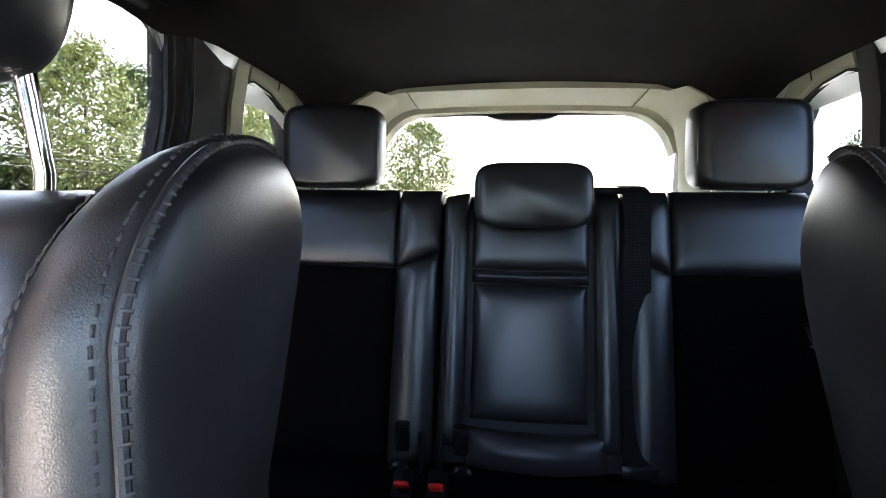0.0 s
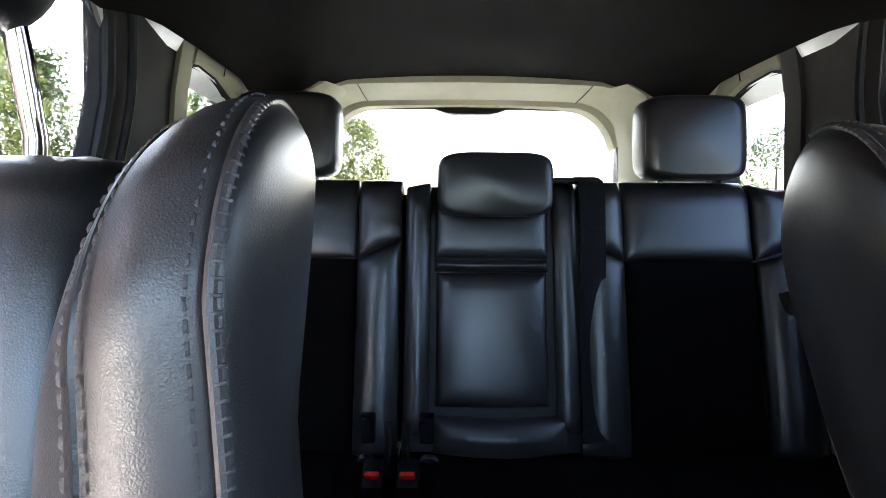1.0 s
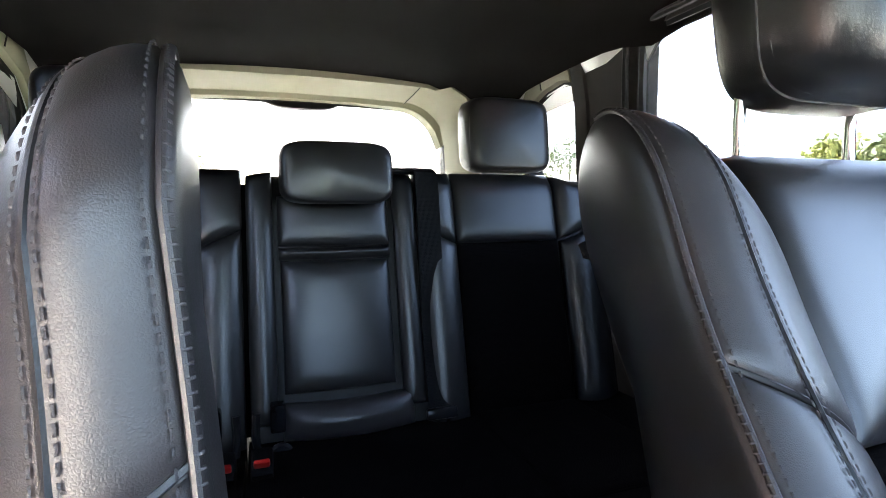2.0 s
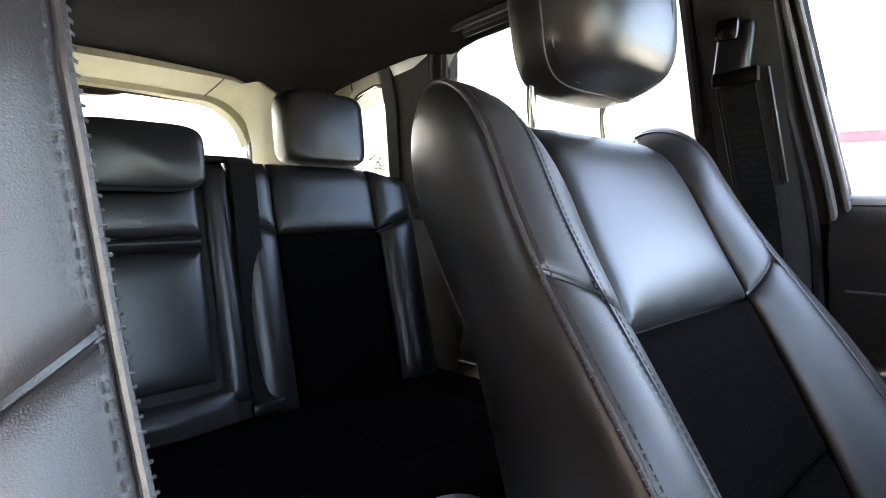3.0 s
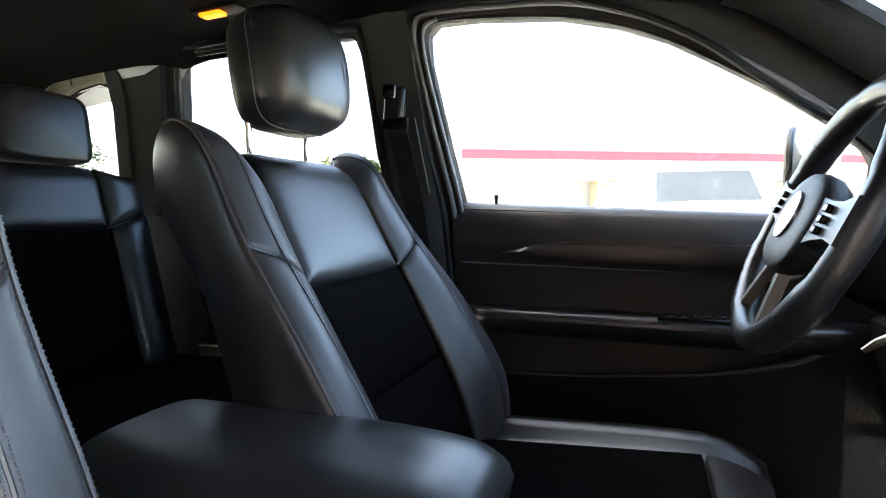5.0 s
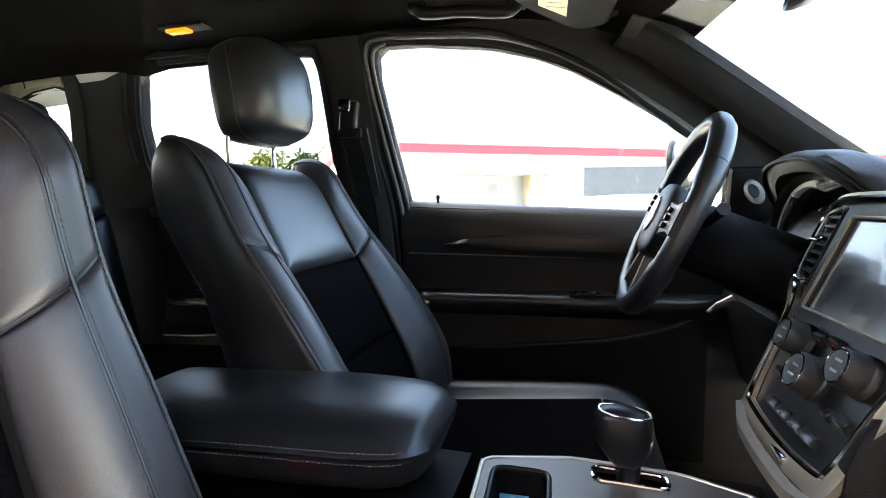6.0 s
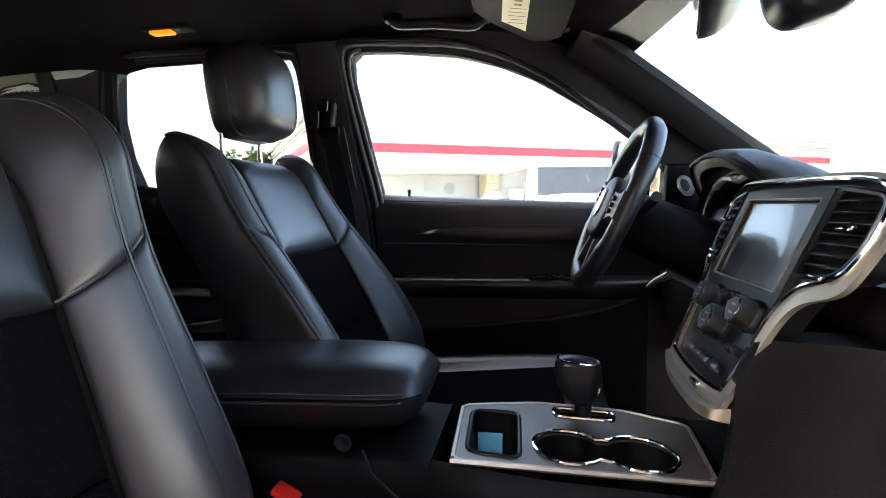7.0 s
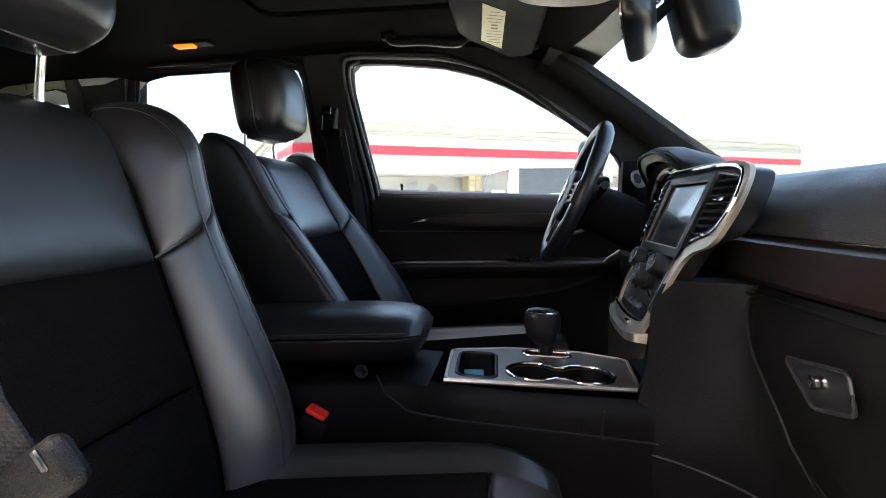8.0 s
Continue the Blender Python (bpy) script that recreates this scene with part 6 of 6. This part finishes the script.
def vehicle(name, x, y, turn, paint, label, group):
    """A white pickup-like vehicle, nose towards -x before the turn."""
    v = thing(name, (x, y, GROUND), label, "car", group)
    M = pose(x, y, GROUND, 0, 0, turn) @ Matrix.Scale(1.15, 4)
    def T(p):
        return M @ Vector(p)
    def box(nm, size, at, mat, r, lab="", taper=None):
        o = rbox(nm, size, at, mat, None, r, (0, 0, 0), 3, lab, taper)
        o.data.transform(M)
        return hold(o, v)
    box("lower_body", (4.9, 1.9, 0.55), (0, 0, 0.72), paint, 0.12)
    box("bonnet", (1.5, 1.8, 0.26), (-1.65, 0, 1.06), paint, 0.09)
    box("cabin", (2.3, 1.74, 0.72), (0.35, 0, 1.40), paint, 0.10, "", (0.72, 0.86))
    box("tail", (1.0, 1.84, 0.40), (1.95, 0, 1.12), paint, 0.06)
    ws = [(-0.84, -0.74, 1.12), (-0.84, 0.74, 1.12), (-0.54, 0.65, 1.66), (-0.54, -0.65, 1.66)]
    g = piece("windscreen", [T((a, b, c)) for a, b, c in ws] + [T((a + 0.04, b, c)) for a, b, c in ws], [(0, 1, 2, 3), (7, 6, 5, 4), (0, 1, 5, 4), (1, 2, 6, 5), (2, 3, 7, 6), (3, 0, 4, 7)], DARKGLASS, None, "dark windscreen")
    hold(g, v)
    for sg in (1, -1):
        sw = [(-0.55, sg * 0.872, 1.14), (1.30, sg * 0.872, 1.14), (1.08, sg * 0.775, 1.66), (-0.40, sg * 0.775, 1.66)]
        hold(piece("side_window", [T(p) for p in sw] + [T((a, b - sg * 0.03, c)) for a, b, c in sw], [(0, 1, 2, 3), (7, 6, 5, 4), (0, 1, 5, 4), (1, 2, 6, 5), (2, 3, 7, 6), (3, 0, 4, 7)], DARKGLASS, None), v)
        box("mirror", (0.12, 0.22, 0.17), (-0.62, sg * 1.02, 1.22), paint, 0.04)
        box("headlight", (0.10, 0.34, 0.20), (-2.42, sg * 0.70, 0.92), BADGE, 0.04, "clear headlight")
        hold(tube("wiper", [T((-0.86, sg * 0.1, 1.13)), T((-0.80, sg * 0.1 - 0.5, 1.19))], 0.012, TIRE, None, 6), v)
        for wx in (-1.45, 1.5):
            w = lathe("wheel", [(0.0, -0.11), (0.24, -0.11), (0.36, -0.10), (0.37, 0.0), (0.36, 0.10), (0.24, 0.11), (0.0, 0.11)], M @ pose(wx, sg * 0.84, 0.37, 90, 0, 0), TIRE, None, 24)
            hold(w, v)
            r = lathe("rim", [(0.0, 0.0), (0.20, 0.0), (0.22, 0.02), (0.0, 0.03)], M @ pose(wx, sg * 0.84, 0.37, 90 * sg, 0, 0) @ Matrix.Translation((0, 0, 0.10)), GREY_METAL, w, 20)
    box("grille", (0.06, 1.0, 0.24), (-2.45, 0, 0.90), TIRE, 0.03)
    return v


vehicle("parked_car", 9.75, -0.90, 17, TRUCK, "white pickup truck parked facing the lot", "parked vehicles")
# lamp post by the shop
lp = thing("lamp_post", (13.0, 4.65, GROUND), "pale square parking lot lamp post", "lamp post")
rbox("post", (0.20, 0.20, 7.0), (13.0, 4.65, GROUND + 3.5), FASCIA, lp, 0.02, (0, 0, 0), 1)
rbox("footing", (0.5, 0.5, 0.7), (13.0, 4.65, GROUND + 0.35), STUCCO, lp, 0.03, (0, 0, 0), 1)
rbox("head", (0.5, 0.9, 0.16), (13.0, 4.65, GROUND + 7.0), GREY_METAL, lp, 0.03, (0, 0, 0), 1)

rng = np.random.default_rng(7)


def tree(x, y, h, spread_r, mat, label, clumps=150, leaves=26, low=0.25, pine=False, leaf=0.16):
    t = thing("tree", (x, y, GROUND), label, "tree", "woodland trees")
    lean = rng.normal(0, 0.02, 2)
    tr = [(x + lean[0] * h * q, y + lean[1] * h * q, GROUND + h * 0.93 * q) for q in np.linspace(0, 1, 8)]
    tube("trunk", tr, [0.026 * h * (1 - 0.88 * q) * (0.55 if pine else 0.7) for q in np.linspace(0, 1, 8)], BARK, t, 8)
    cs = []
    for i in range(clumps):
        q = low + (1 - low) * rng.random() ** 0.85
        w = spread_r * ((1 - q) * 1.15 + 0.12 if pine else math.sin(math.pi * min(1, (q - low) / (1 - low) * 0.86 + 0.13)) ** 0.7)
        a = rng.random() * 2 * math.pi
        r = w * (0.35 + 0.65 * rng.random() ** 0.5)
        cs.append(np.array((x + lean[0] * h * q + r * math.cos(a), y + lean[1] * h * q + r * math.sin(a), GROUND + h * q)))
    for c in cs[::9]:
        q = max(0.12, (c[2] - GROUND) / h - 0.10)
        b = np.array((x + lean[0] * h * q, y + lean[1] * h * q, GROUND + h * q))
        m = (b + c) / 2 + np.array((0, 0, 0.03 * h * 0.5))
        tube("limb", [b, m, c], [0.006 * h, 0.004 * h, 0.0015 * h], BARK, t, 5)
    C = np.repeat(np.array(cs), leaves, axis=0)
    n = len(C)
    s = spread_r * 0.17
    C = C + rng.normal(0, 1, (n, 3)) * np.array((s, s, s * 0.7))
    A = rng.normal(0, 1, (n, 3))
    A /= np.linalg.norm(A, axis=1, keepdims=True)
    B = np.cross(A, rng.normal(0, 1, (n, 3)))
    B /= np.linalg.norm(B, axis=1, keepdims=True)
    L = leaf * (0.6 + 0.8 * rng.random((n, 1)))
    V = np.stack([C - A * L, C + B * L * 0.45, C + A * L, C - B * L * 0.45], axis=1).reshape(-1, 3)
    me = bpy.data.meshes.new("crown")
    me.from_pydata(V.tolist(), [], [(4 * i, 4 * i + 1, 4 * i + 2, 4 * i + 3) for i in range(n)])
    me.materials.append(mat)
    hold(new("crown", me), t)
    return t


# woods on the kerb side, seen through the passenger's windows
spots = [(-27, 8.5, 14.5, 3.4, 1), (-31, 14.5, 16.5, 3.6, 1), (-25, 17, 15.0, 3.3, 1), (-33, 6, 11, 3.6, 1), (-29, 3.2, 10.0, 3.4, 0), (-30, 22, 14, 3.6, 0), (-36, 11, 13, 4.0, 0),
         (-24, 27, 13, 3.6, 1), (-34, 19, 13, 3.8, 2), (-19, 33, 12.5, 3.4, 1), (-27, 35, 14, 3.8, 0), (-35, 0, 10, 3.8, 2), (-13, 40, 12, 3.6, 0), (-8, 46, 11, 3.6, 1), (-21, 44, 13, 4.0, 2), (-31, 28, 14, 4.0, 2)]
for i, (x, y, h, r, kind) in enumerate(spots):
    tree(x, y, h * 0.78, r * 0.9, LEAF[kind], ("tall pine with thin sunlit needles", "bushy sunlit tree in spring leaf", "dull green woodland tree with dense leaves")[kind], 250, 26, 0.14, kind == 0, 0.17)
tree(21, 12.1, 3.7, 1.1, LEAF[2], "dark green tree beside the shop", 120, 24, 0.2)
tree(25, 16.5, 4.2, 1.8, LEAF[1], "leafy tree beside the shop", 110, 24, 0.2)
tree(30, 46, 8, 3, LEAF[2], "distant green tree beyond the lot", 100, 20, 0.2)

# undergrowth along the edge of the woods
n = 16000
ang = rng.random(n)
ux = -26 - 14 * rng.random(n)
uy = -8 + 60 * ang
ux = np.where(uy > 30, ux + (uy - 30) * 0.8, ux)
uz = GROUND + 4.2 * rng.random(n) ** 1.6
C = np.stack([ux, uy, uz], axis=1)
A = rng.normal(0, 1, (n, 3))
A /= np.linalg.norm(A, axis=1, keepdims=True)
B = np.cross(A, rng.normal(0, 1, (n, 3)))
B /= np.linalg.norm(B, axis=1, keepdims=True)
L = 0.34 * (0.6 + rng.random((n, 1)))
V = np.stack([C - A * L, C + B * L * 0.5, C + A * L, C - B * L * 0.5], axis=1).reshape(-1, 3)
me = bpy.data.meshes.new("undergrowth")
me.from_pydata(V.tolist(), [], [(4 * i, 4 * i + 1, 4 * i + 2, 4 * i + 3) for i in range(n)])
me.materials.append(LEAF[2])
tagged(new("undergrowth", me), "dense green undergrowth below the trees", "undergrowth", "", "stuff")

# utility pole and wires by the woods
up = thing("utility_pole", (-19.5, 10.8, GROUND), "pale utility pole with a small lamp", "utility pole")
tube("pole", [(-19.5, 10.8, GROUND), (-19.5, 10.8, 5.6)], [0.11, 0.08], GREY_METAL, up, 10)
rbox("lamp", (0.5, 0.2, 0.14), (-19.3, 10.7, 5.55), GREY_METAL, up, 0.04)
for i, z in enumerate((4.3, 4.0, 3.55)):
    wr = tagged(tube("cable", [(-19.5 - 3 * (q - 0.38), 10.8 + 60 * (q - 0.38), z - 0.7 * (1 - (2 * q - 1) ** 2)) for q in np.linspace(0, 1, 17)], 0.02, RUBBER, None, 5), "thin overhead cable in front of the trees", "cable", "overhead cables")
